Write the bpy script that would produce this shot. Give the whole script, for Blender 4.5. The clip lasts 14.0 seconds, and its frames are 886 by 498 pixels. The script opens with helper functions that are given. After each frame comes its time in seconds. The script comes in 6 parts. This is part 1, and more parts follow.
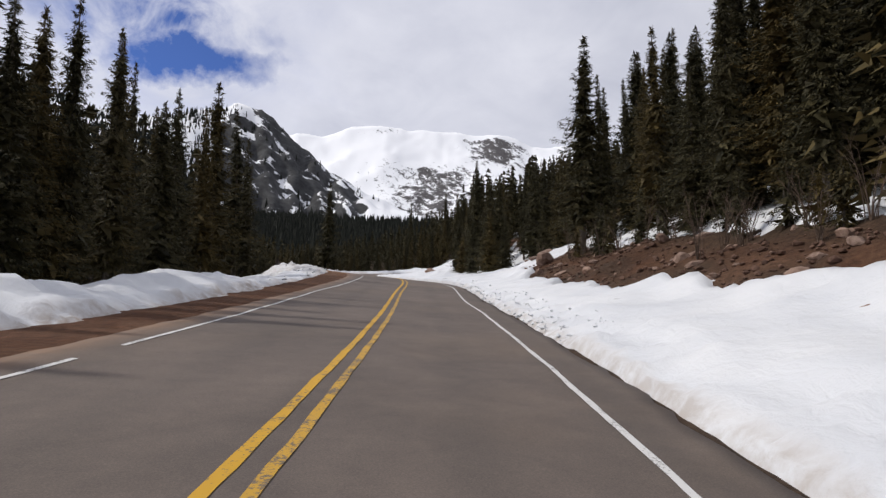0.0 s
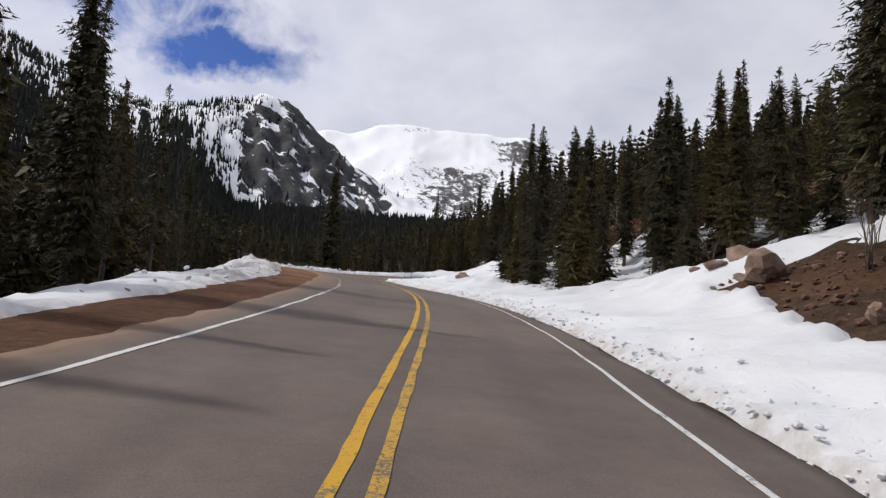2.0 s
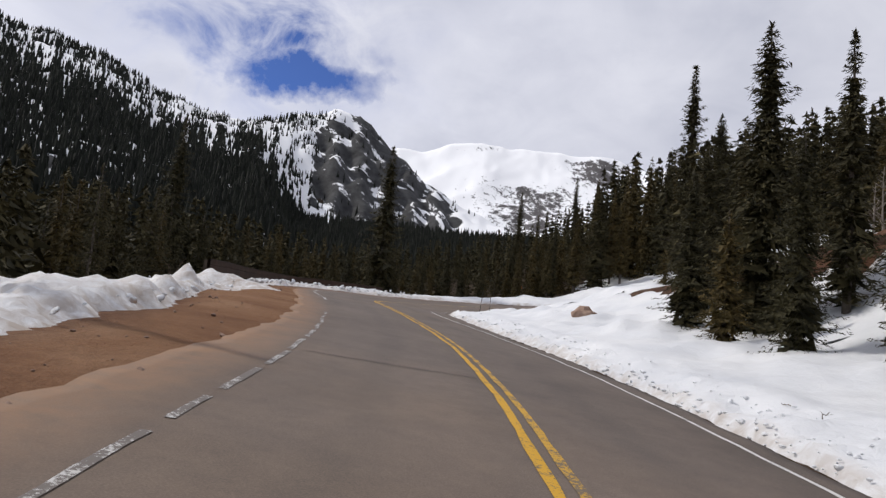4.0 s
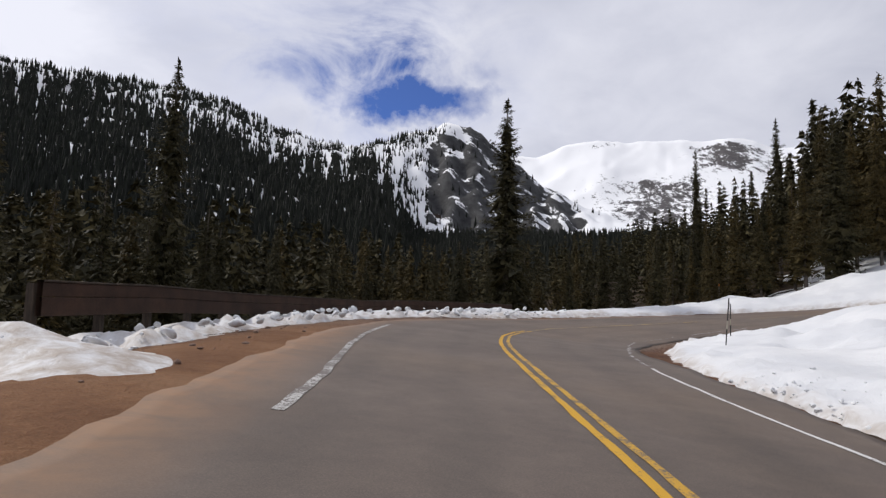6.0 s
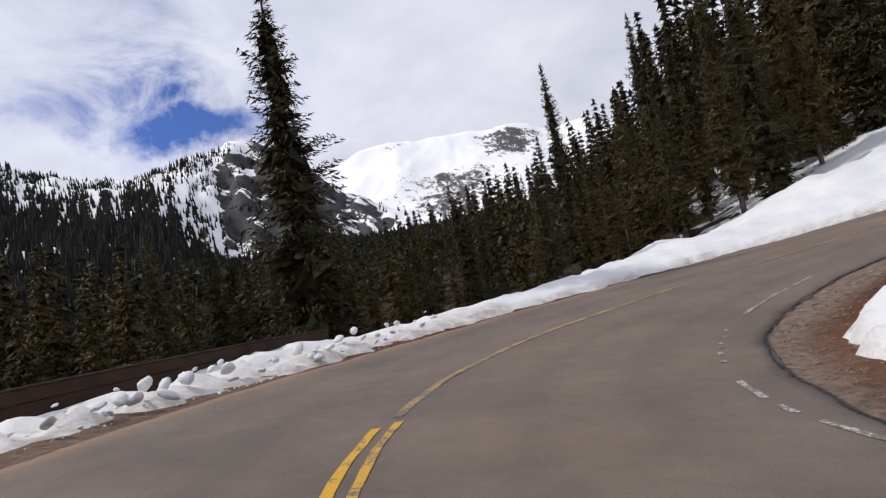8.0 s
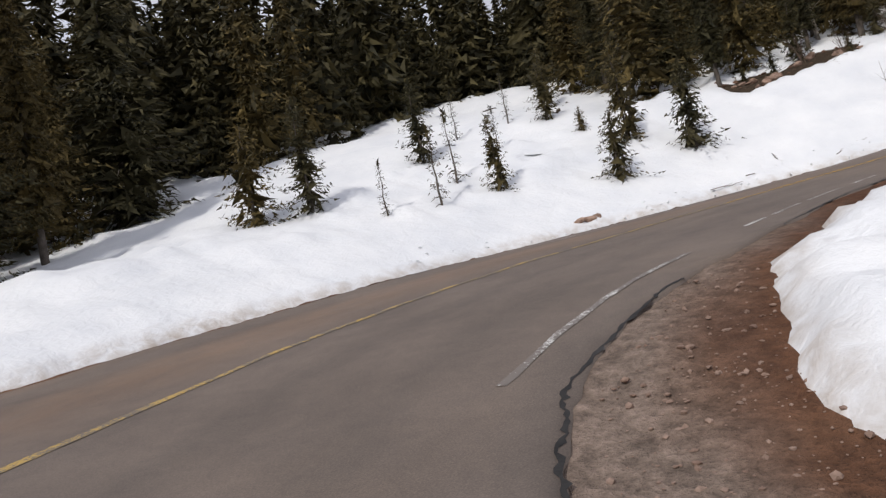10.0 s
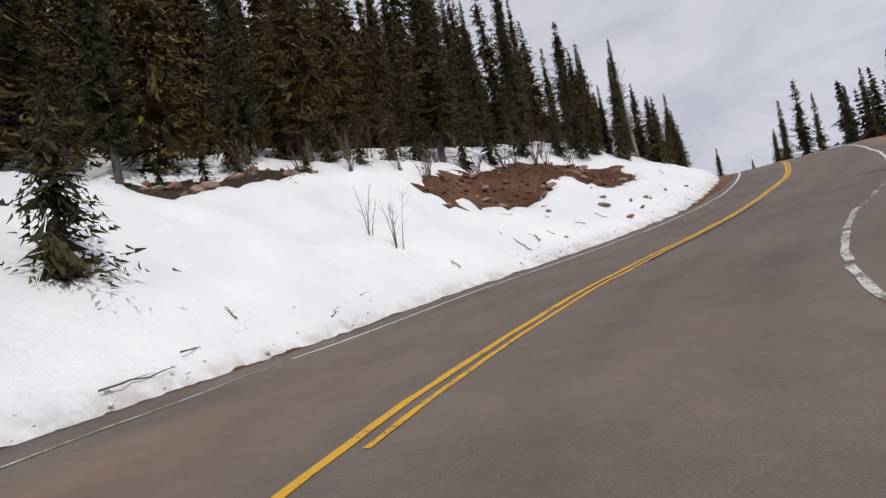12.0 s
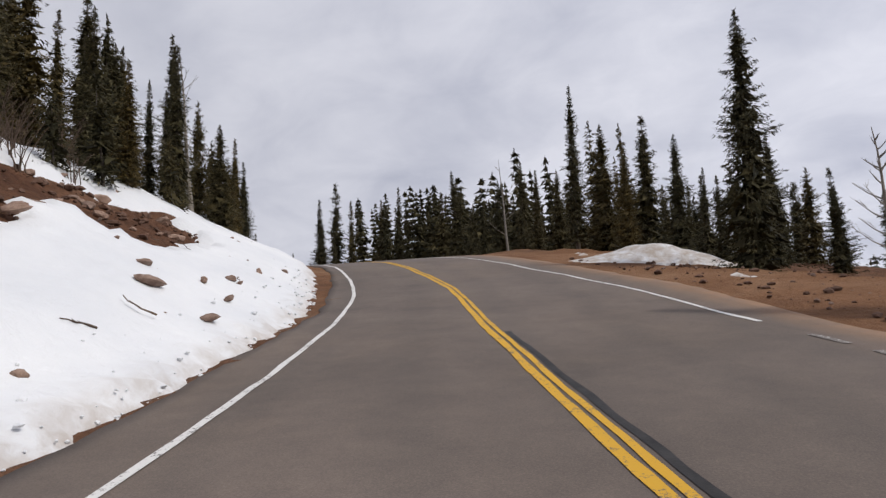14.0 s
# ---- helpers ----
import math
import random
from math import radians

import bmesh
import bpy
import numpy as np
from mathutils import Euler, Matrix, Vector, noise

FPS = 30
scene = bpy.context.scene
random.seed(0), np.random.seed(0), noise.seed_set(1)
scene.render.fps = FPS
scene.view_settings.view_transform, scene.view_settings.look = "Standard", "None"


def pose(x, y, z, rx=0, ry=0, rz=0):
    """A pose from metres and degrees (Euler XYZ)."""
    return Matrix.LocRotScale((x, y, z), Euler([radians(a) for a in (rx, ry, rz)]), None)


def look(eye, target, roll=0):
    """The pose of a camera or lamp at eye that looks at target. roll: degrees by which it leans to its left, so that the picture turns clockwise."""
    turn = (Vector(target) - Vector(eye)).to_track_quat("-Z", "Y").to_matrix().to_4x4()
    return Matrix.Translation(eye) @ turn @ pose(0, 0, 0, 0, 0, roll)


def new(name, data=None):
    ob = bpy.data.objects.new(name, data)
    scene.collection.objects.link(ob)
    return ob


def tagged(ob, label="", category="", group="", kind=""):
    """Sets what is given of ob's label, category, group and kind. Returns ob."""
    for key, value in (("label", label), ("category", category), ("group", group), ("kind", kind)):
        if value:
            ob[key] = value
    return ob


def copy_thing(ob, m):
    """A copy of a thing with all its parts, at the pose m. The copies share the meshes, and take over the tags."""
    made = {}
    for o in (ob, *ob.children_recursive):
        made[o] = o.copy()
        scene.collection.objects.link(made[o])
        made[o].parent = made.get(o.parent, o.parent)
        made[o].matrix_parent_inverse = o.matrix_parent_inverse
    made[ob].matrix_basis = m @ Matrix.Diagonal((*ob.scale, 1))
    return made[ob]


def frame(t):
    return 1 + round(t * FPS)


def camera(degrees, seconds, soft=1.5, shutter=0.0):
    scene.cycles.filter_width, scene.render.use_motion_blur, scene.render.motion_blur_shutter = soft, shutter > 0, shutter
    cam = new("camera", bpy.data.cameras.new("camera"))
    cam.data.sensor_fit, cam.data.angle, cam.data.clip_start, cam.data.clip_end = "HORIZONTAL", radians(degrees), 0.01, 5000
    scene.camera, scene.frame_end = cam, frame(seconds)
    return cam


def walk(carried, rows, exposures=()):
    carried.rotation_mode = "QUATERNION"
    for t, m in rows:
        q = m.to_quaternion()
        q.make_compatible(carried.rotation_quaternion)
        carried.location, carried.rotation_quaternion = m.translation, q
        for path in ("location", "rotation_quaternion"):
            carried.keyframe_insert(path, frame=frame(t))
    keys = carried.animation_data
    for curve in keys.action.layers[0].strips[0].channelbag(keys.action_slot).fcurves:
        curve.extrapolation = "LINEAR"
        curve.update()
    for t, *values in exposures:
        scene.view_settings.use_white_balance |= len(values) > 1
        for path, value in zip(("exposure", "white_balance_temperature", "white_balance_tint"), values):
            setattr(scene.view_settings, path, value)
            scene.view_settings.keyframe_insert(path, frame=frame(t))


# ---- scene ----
cam = camera(69.8, 14.0, soft=1.35, shutter=0.0)
PATH = [
    (0.0, pose(0.000, 0.000, 1.600, 94.90, -1.46, 0.00)),
    (0.5, pose(-0.310, 6.985, 2.075, 94.89, 0.95, -2.49)),
    (1.0, pose(-0.690, 14.288, 2.520, 94.78, -1.22, -0.97)),
    (1.5, pose(-1.243, 21.595, 2.942, 96.12, -2.23, 0.44)),
    (2.0, pose(-1.661, 28.519, 3.385, 94.95, -3.88, 1.90)),
    (2.5, pose(-2.217, 35.201, 3.873, 94.93, -3.91, 3.60)),
    (3.0, pose(-2.898, 41.764, 4.344, 94.67, -4.04, 5.88)),
    (3.5, pose(-3.668, 48.168, 4.781, 95.72, -4.88, 6.65)),
    (4.0, pose(-4.794, 54.538, 5.220, 96.15, -5.72, 8.07)),
    (4.2, pose(-5.321, 57.038, 5.390, 96.51, -5.88, 9.29)),
    (4.7, pose(-6.533, 63.221, 5.690, 95.84, -5.60, 12.85)),
    (5.2, pose(-7.964, 69.207, 6.013, 95.51, -4.60, 15.91)),
    (5.8, pose(-10.035, 76.180, 6.396, 96.00, -2.20, 18.87)),
    (6.3, pose(-12.003, 81.915, 6.783, 97.45, 1.00, 20.25)),
    (6.5, pose(-12.782, 84.224, 6.961, 98.26, 2.96, 20.25)),
    (7.0, pose(-14.364, 89.924, 7.165, 99.35, 6.86, 19.01)),
    (7.5, pose(-15.250, 95.315, 7.331, 97.48, 8.96, 13.44)),
    (8.0, pose(-15.878, 101.129, 7.456, 95.90, 11.20, 4.13)),
    (8.2, pose(-15.600, 103.230, 7.430, 96.20, 12.90, -1.75)),
    (8.5, pose(-15.137, 106.267, 7.390, 95.75, 15.50, -9.50)),
    (9.0, pose(-13.574, 110.994, 7.388, 91.64, 10.59, -34.32)),
    (9.2, pose(-12.752, 112.735, 7.412, 90.68, 11.02, -41.20)),
    (9.7, pose(-10.850, 116.450, 7.714, 92.60, 11.60, -55.90)),
    (10.2, pose(-7.400, 119.400, 8.092, 94.60, 11.80, -69.98)),
    (10.8, pose(-2.300, 120.750, 8.638, 95.60, 12.20, -86.19)),
    (11.3, pose(1.836, 119.435, 9.303, 95.23, 13.20, -100.39)),
    (11.5, pose(3.317, 119.465, 9.462, 95.15, 13.99, -106.08)),
    (12.0, pose(7.007, 118.874, 9.891, 95.15, 12.41, -118.07)),
    (12.5, pose(10.500, 117.010, 10.350, 94.50, 13.42, -131.80)),
    (13.0, pose(13.635, 114.820, 10.749, 93.64, 11.24, -145.35)),
    (13.5, pose(16.264, 112.040, 11.124, 92.91, 7.46, -158.04)),
    (14.0, pose(18.655, 108.780, 11.615, 95.32, 5.69, -162.29)),
]
walk(cam, PATH, [(0.0, 0.0), (7.4, 0.0), (8.4, 0.22), (9.2, 0.16), (11.3, 0.05), (12.5, 0.0), (14.0, 0.0)])

# ---- world, sun ----
SUN_TO = Vector((-0.990, 0.140, 0.0)).normalized()
SUN_EL = radians(43)
world = bpy.data.worlds.new("sky")
scene.world = world
world.use_nodes = True
wn, wl = world.node_tree.nodes, world.node_tree.links
wn.clear()


def wnode(kind, **sets):
    n = wn.new(kind)
    for key, value in sets.items():
        if key in n.inputs:
            n.inputs[key].default_value = value
    return n


sky = wn.new("ShaderNodeTexSky")
sky.sky_type = "NISHITA"
sky.sun_disc = False
sky.sun_elevation = SUN_EL
sky.sun_rotation = math.atan2(SUN_TO.x, SUN_TO.y)
sky.altitude = 3000
coord = wn.new("ShaderNodeTexCoord")
sep = wn.new("ShaderNodeSeparateXYZ")
wl.new(coord.outputs["Generated"], sep.inputs[0])


def wmath(op, a, b=None, clamp=False):
    n = wn.new("ShaderNodeMath")
    n.operation, n.use_clamp = op, clamp
    for k, v in enumerate((a, b)):
        if v is None:
            continue
        if isinstance(v, (int, float)):
            n.inputs[k].default_value = v
        else:
            wl.new(v, n.inputs[k])
    return n.outputs[0]


# cloud deck: noise on a flat layer seen from below
zz = wmath("ADD", wmath("MAXIMUM", sep.outputs["Z"], 0.0), 0.34)
flat = wn.new("ShaderNodeCombineXYZ")
wl.new(wmath("DIVIDE", sep.outputs["X"], zz), flat.inputs[0])
wl.new(wmath("DIVIDE", sep.outputs["Y"], zz), flat.inputs[1])
big = wnode("ShaderNodeTexNoise", Scale=2.2, Detail=5.0, Roughness=0.5, Distortion=0.3)
wl.new(flat.outputs[0], big.inputs["Vector"])
fine = wnode("ShaderNodeTexNoise", Scale=4.2, Detail=8.0, Roughness=0.6, Distortion=0.8)
wl.new(flat.outputs[0], fine.inputs["Vector"])
# the gap of blue over the hill: a deep streak below, thin veils above it
swirl = wnode("ShaderNodeTexNoise", Scale=6.0, Detail=7.0, Roughness=0.62)
wl.new(coord.outputs["Generated"], swirl.inputs["Vector"])
shift = wn.new("ShaderNodeVectorMath")
shift.operation = "MULTIPLY_ADD"
wl.new(swirl.outputs["Color"], shift.inputs[0])
shift.inputs[1].default_value = (0.28, 0.28, 0.14)
shift.inputs[2].default_value = (-0.14, -0.14, -0.07)


def opening(az, el, squash, radius):
    """How far inside a flattened opening of the clouds a direction lies, 0 to 1."""
    az, el = radians(az), radians(el)
    off = wn.new("ShaderNodeVectorMath")
    off.operation = "SUBTRACT"
    wl.new(coord.outputs["Generated"], off.inputs[0])
    off.inputs[1].default_value = (math.sin(az) * math.cos(el), math.cos(az) * math.cos(el), math.sin(el))
    bent = wn.new("ShaderNodeVectorMath")
    bent.operation = "ADD"
    wl.new(off.outputs[0], bent.inputs[0])
    wl.new(shift.outputs[0], bent.inputs[1])
    flatter = wn.new("ShaderNodeVectorMath")
    flatter.operation = "MULTIPLY"
    wl.new(bent.outputs[0], flatter.inputs[0])
    flatter.inputs[1].default_value = (1.0, 1.0, squash)
    length = wn.new("ShaderNodeVectorMath")
    length.operation = "LENGTH"
    wl.new(flatter.outputs[0], length.inputs[0])
    return wmath("SUBTRACT", 1.0, wmath("DIVIDE", length.outputs["Value"], radius), clamp=True)


core = opening(-23.2, 19.7, 4.4, 0.15)
upper = opening(-27.0, 21.8, 3.0, 0.19)
veil = opening(-26.0, 25.5, 1.3, 0.33)
ragged = wmath("SUBTRACT", fine.outputs["Fac"], 0.42)
clear = wmath("MULTIPLY", core, wmath("ADD", wmath("MULTIPLY", ragged, 4.0), 1.0, clamp=True))
clear = wmath("MULTIPLY", clear, 1.6, clamp=True)
clear = wmath("MAXIMUM", clear, wmath("MULTIPLY", wmath("MULTIPLY", upper, wmath("ADD", wmath("MULTIPLY", ragged, 4.0), 0.30, clamp=True)), 1.15, clamp=True))
clear = wmath("ADD", clear, wmath("MULTIPLY", wmath("MULTIPLY", veil, wmath("ADD", wmath("MULTIPLY", ragged, 3.5), 0.12, clamp=True)), 0.75), clamp=True)
cover = wmath("SUBTRACT", 1.0, wmath("MULTIPLY", clear, 0.97), clamp=True)
tone = wn.new("ShaderNodeValToRGB")
mixed = wmath("ADD", wmath("MULTIPLY", big.outputs["Fac"], 0.7), wmath("MULTIPLY", fine.outputs["Fac"], 0.3))
wl.new(mixed, tone.inputs[0])
tone.color_ramp.elements[0].position, tone.color_ramp.elements[0].color = 0.32, (0.532, 0.553, 0.662, 1)
tone.color_ramp.elements[1].position, tone.color_ramp.elements[1].color = 0.62, (0.785, 0.795, 0.885, 1)
blue = wnode("ShaderNodeBackground", Strength=0.085)
deep_blue = wn.new("ShaderNodeMix")
deep_blue.data_type, deep_blue.blend_type = "RGBA", "MULTIPLY"
deep_blue.inputs[0].default_value = 1.0
wl.new(sky.outputs[0], deep_blue.inputs[6])
deep_blue.inputs[7].default_value = (0.42, 0.64, 1.18, 1)
wl.new(deep_blue.outputs[2], blue.inputs["Color"])
cloud = wnode("ShaderNodeBackground", Strength=1.0)
# clouds are a little brighter towards the sun
toward = wmath("ADD", wmath("MULTIPLY", sep.outputs["X"], SUN_TO.x), wmath("MULTIPLY", sep.outputs["Y"], SUN_TO.y))
wl.new(wmath("ADD", wmath("MULTIPLY", toward, 0.19), 0.945), cloud.inputs["Strength"])
wl.new(tone.outputs[0], cloud.inputs["Color"])
mix = wn.new("ShaderNodeMixShader")
wl.new(cover, mix.inputs[0])
wl.new(blue.outputs[0], mix.inputs[1])
wl.new(cloud.outputs[0], mix.inputs[2])
wout = wn.new("ShaderNodeOutputWorld")
wl.new(mix.outputs[0], wout.inputs[0])

sun = new("sun", bpy.data.lights.new("sun", "SUN"))
sun.data.energy, sun.data.angle, sun.data.color = 2.25, radians(1.0), (1.0, 0.95, 0.88)
sun.matrix_world = look((SUN_TO.x * 200, SUN_TO.y * 200, 200 * math.tan(SUN_EL)), (0, 0, 0))


# ---- materials ----
def material(name, rough=0.8, spec=0.3):
    m = bpy.data.materials.new(name)
    m.use_nodes = True
    b = m.node_tree.nodes["Principled BSDF"]
    b.inputs["Roughness"].default_value = rough
    b.inputs["Specular IOR Level"].default_value = spec
    return m, m.node_tree.nodes, m.node_tree.links, b


def noise_of(nodes, links, vec, scale, detail=4.0, rough=0.55, distort=0.0):
    n = nodes.new("ShaderNodeTexNoise")
    n.inputs["Scale"].default_value, n.inputs["Detail"].default_value = scale, detail
    n.inputs["Roughness"].default_value, n.inputs["Distortion"].default_value = rough, distort
    links.new(vec, n.inputs["Vector"])
    return n.outputs["Fac"]


def ramp_of(nodes, links, fac, *stops):
    r = nodes.new("ShaderNodeValToRGB")
    while len(r.color_ramp.elements) < len(stops):
        r.color_ramp.elements.new(0.5)
    for e, (p, c) in zip(r.color_ramp.elements, stops):
        e.position, e.color = p, (*c, 1) if len(c) == 3 else c
    links.new(fac, r.inputs[0])
    return r.outputs[0]


def mix_of(nodes, links, fac, a, b, kind="MIX"):
    m = nodes.new("ShaderNodeMix")
    m.data_type, m.blend_type = "RGBA", kind
    for sock, v in ((m.inputs[0], fac), (m.inputs[6], a), (m.inputs[7], b)):
        if isinstance(v, (int, float)):
            sock.default_value = v
        elif isinstance(v, tuple):
            sock.default_value = (*v, 1)
        else:
            links.new(v, sock)
    return m.outputs[2]


def bump_of(nodes, links, height, strength, distance, b, under=None):
    n = nodes.new("ShaderNodeBump")
    n.inputs["Strength"].default_value, n.inputs["Distance"].default_value = strength, distance
    links.new(height, n.inputs["Height"])
    if under is not None:
        links.new(under, n.inputs["Normal"])
    links.new(n.outputs[0], b.inputs["Normal"])
    return n.outputs[0]


def coords(nodes):
    return nodes.new("ShaderNodeTexCoord").outputs["Object"]


def blotched(name, dark, light, scale, rough=0.85, fine_scale=None, bump=0.4, dist=0.02, tint=0.0, spec=0.25):
    """A surface of two colours in blotches, with a finer grain and relief."""
    m, n, l, b = material(name, rough, spec)
    v = coords(n)
    f1 = noise_of(n, l, v, scale, 5)
    f2 = noise_of(n, l, v, fine_scale or scale * 9, 4)
    c = ramp_of(n, l, f1, (0.3, dark), (0.7, light))
    c = mix_of(n, l, 0.55, c, ramp_of(n, l, f2, (0.3, (0.55, 0.55, 0.55)), (0.75, (1.25, 1.22, 1.2))), "MULTIPLY")
    if tint:
        info = n.new("ShaderNodeObjectInfo").outputs["Random"]
        c = mix_of(n, l, tint, c, ramp_of(n, l, info, (0.0, (0.6, 0.6, 0.6)), (1.0, (1.35, 1.3, 1.2))), "MULTIPLY")
    l.new(c, b.inputs["Base Color"])
    bump_of(n, l, f2, bump, dist, b)
    return m


def make_asphalt():
    m, n, l, b = material("worn_asphalt", 0.82, 0.35)
    v = coords(n)
    grit = noise_of(n, l, v, 60, 3, 0.7)
    pebble = n.new("ShaderNodeTexVoronoi")
    pebble.inputs["Scale"].default_value = 45
    l.new(v, pebble.inputs["Vector"])
    patch = noise_of(n, l, v, 0.35, 5, 0.6, 0.3)
    dust = noise_of(n, l, v, 0.11, 4, 0.6)
    c = ramp_of(n, l, patch, (0.3, (0.115, 0.092, 0.079)), (0.72, (0.168, 0.134, 0.114)))
    c = mix_of(n, l, ramp_of(n, l, dust, (0.5, (0, 0, 0)), (0.72, (0.4, 0.4, 0.4))), c, (0.23, 0.165, 0.115))
    c = mix_of(n, l, 0.5, c, ramp_of(n, l, grit, (0.3, (0.6, 0.6, 0.6)), (0.72, (1.35, 1.33, 1.3))), "MULTIPLY")
    c = mix_of(n, l, 0.35, c, ramp_of(n, l, pebble.outputs["Distance"], (0.0, (1.3, 1.3, 1.3)), (0.6, (0.75, 0.75, 0.75))), "MULTIPLY")
    # wheel tracks, oil down the middle of the lanes, and mid-scale mottling
    across = n.new("ShaderNodeAttribute")
    across.attribute_name = "across"
    wob = n.new("ShaderNodeMath")
    wob.operation = "MULTIPLY_ADD"
    l.new(noise_of(n, l, v, 0.5, 3), wob.inputs[0])
    wob.inputs[1].default_value = 0.9
    l.new(across.outputs["Fac"], wob.inputs[2])
    wave = n.new("ShaderNodeMath")
    wave.operation = "SINE"
    turn = n.new("ShaderNodeMath")
    turn.operation = "MULTIPLY"
    turn.inputs[1].default_value = 3.6
    l.new(wob.outputs[0], turn.inputs[0])
    l.new(turn.outputs[0], wave.inputs[0])
    band = ramp_of(n, l, wave.outputs[0], (0.0, (1.0, 1.0, 1.0)), (1.0, (0.88, 0.89, 0.90)))
    c = mix_of(n, l, 0.8, c, band, "MULTIPLY")
    mott = noise_of(n, l, v, 2.2, 6, 0.7, 0.5)
    c = mix_of(n, l, 0.55, c, ramp_of(n, l, mott, (0.3, (0.78, 0.78, 0.79)), (0.7, (1.18, 1.16, 1.13))), "MULTIPLY")
    spot = noise_of(n, l, v, 5.0, 5, 0.75)
    c = mix_of(n, l, ramp_of(n, l, spot, (0.66, (0, 0, 0)), (0.76, (0.45, 0.45, 0.45))), c, (0.06, 0.055, 0.052))
    dusty = n.new("ShaderNodeAttribute")
    dusty.attribute_name = "dust"
    drift = n.new("ShaderNodeMath")
    drift.operation = "MULTIPLY"
    l.new(dusty.outputs["Fac"], drift.inputs[0])
    l.new(ramp_of(n, l, noise_of(n, l, v, 1.4, 6, 0.7, 0.4), (0.25, (0.25, 0.25, 0.25)), (0.6, (1, 1, 1))), drift.inputs[1])
    c = mix_of(n, l, drift.outputs[0], c, (0.255, 0.15, 0.088))
    l.new(c, b.inputs["Base Color"])
    bump_of(n, l, grit, 0.35, 0.006, b)
    return m


def make_paint(name, colour, worn, amount):
    m, n, l, b = material(name, 0.7, 0.3)
    v = coords(n)
    w1 = noise_of(n, l, v, 2.2, 6, 0.7)
    w2 = noise_of(n, l, v, 24, 4, 0.7)
    add = n.new("ShaderNodeMath")
    add.operation = "ADD"
    l.new(w1, add.inputs[0])
    l.new(w2, add.inputs[1])
    half = n.new("ShaderNodeMath")
    half.operation = "MULTIPLY"
    half.inputs[1].default_value = 0.5
    l.new(add.outputs[0], half.inputs[0])
    mask = ramp_of(n, l, half.outputs[0], (amount - 0.03, (1, 1, 1)), (amount + 0.03, (0, 0, 0)))
    l.new(mix_of(n, l, mask, colour, worn), b.inputs["Base Color"])
    bump_of(n, l, w2, 0.2, 0.004, b)
    return m


def make_snow(name="old_snow"):
    m, n, l, b = material(name, 0.62, 0.3)
    v = coords(n)
    broad = noise_of(n, l, v, 0.35, 5, 0.6)
    mid = noise_of(n, l, v, 2.6, 5, 0.62, 0.3)
    grain = noise_of(n, l, v, 30, 4, 0.7)
    c = ramp_of(n, l, broad, (0.3, (0.635, 0.65, 0.68)), (0.7, (0.755, 0.76, 0.77)))
    specks = noise_of(n, l, v, 9, 3, 0.75)
    c = mix_of(n, l, ramp_of(n, l, specks, (0.70, (0, 0, 0)), (0.80, (0.35, 0.35, 0.35))), c, (0.36, 0.30, 0.25))
    dirty = n.new("ShaderNodeAttribute")
    dirty.attribute_name = "grime"
    stain = n.new("ShaderNodeMath")
    stain.operation = "MULTIPLY"
    l.new(dirty.outputs["Fac"], stain.inputs[0])
    l.new(ramp_of(n, l, mid, (0.36, (0.15, 0.15, 0.15)), (0.62, (0.95, 0.95, 0.95))), stain.inputs[1])
    c = mix_of(n, l, stain.outputs[0], c, (0.38, 0.32, 0.27))
    l.new(c, b.inputs["Base Color"])
    first = n.new("ShaderNodeBump")
    first.inputs["Strength"].default_value, first.inputs["Distance"].default_value = 0.45, 0.14
    l.new(mid, first.inputs["Height"])
    bump_of(n, l, grain, 0.16, 0.015, b, first.outputs[0])
    return m


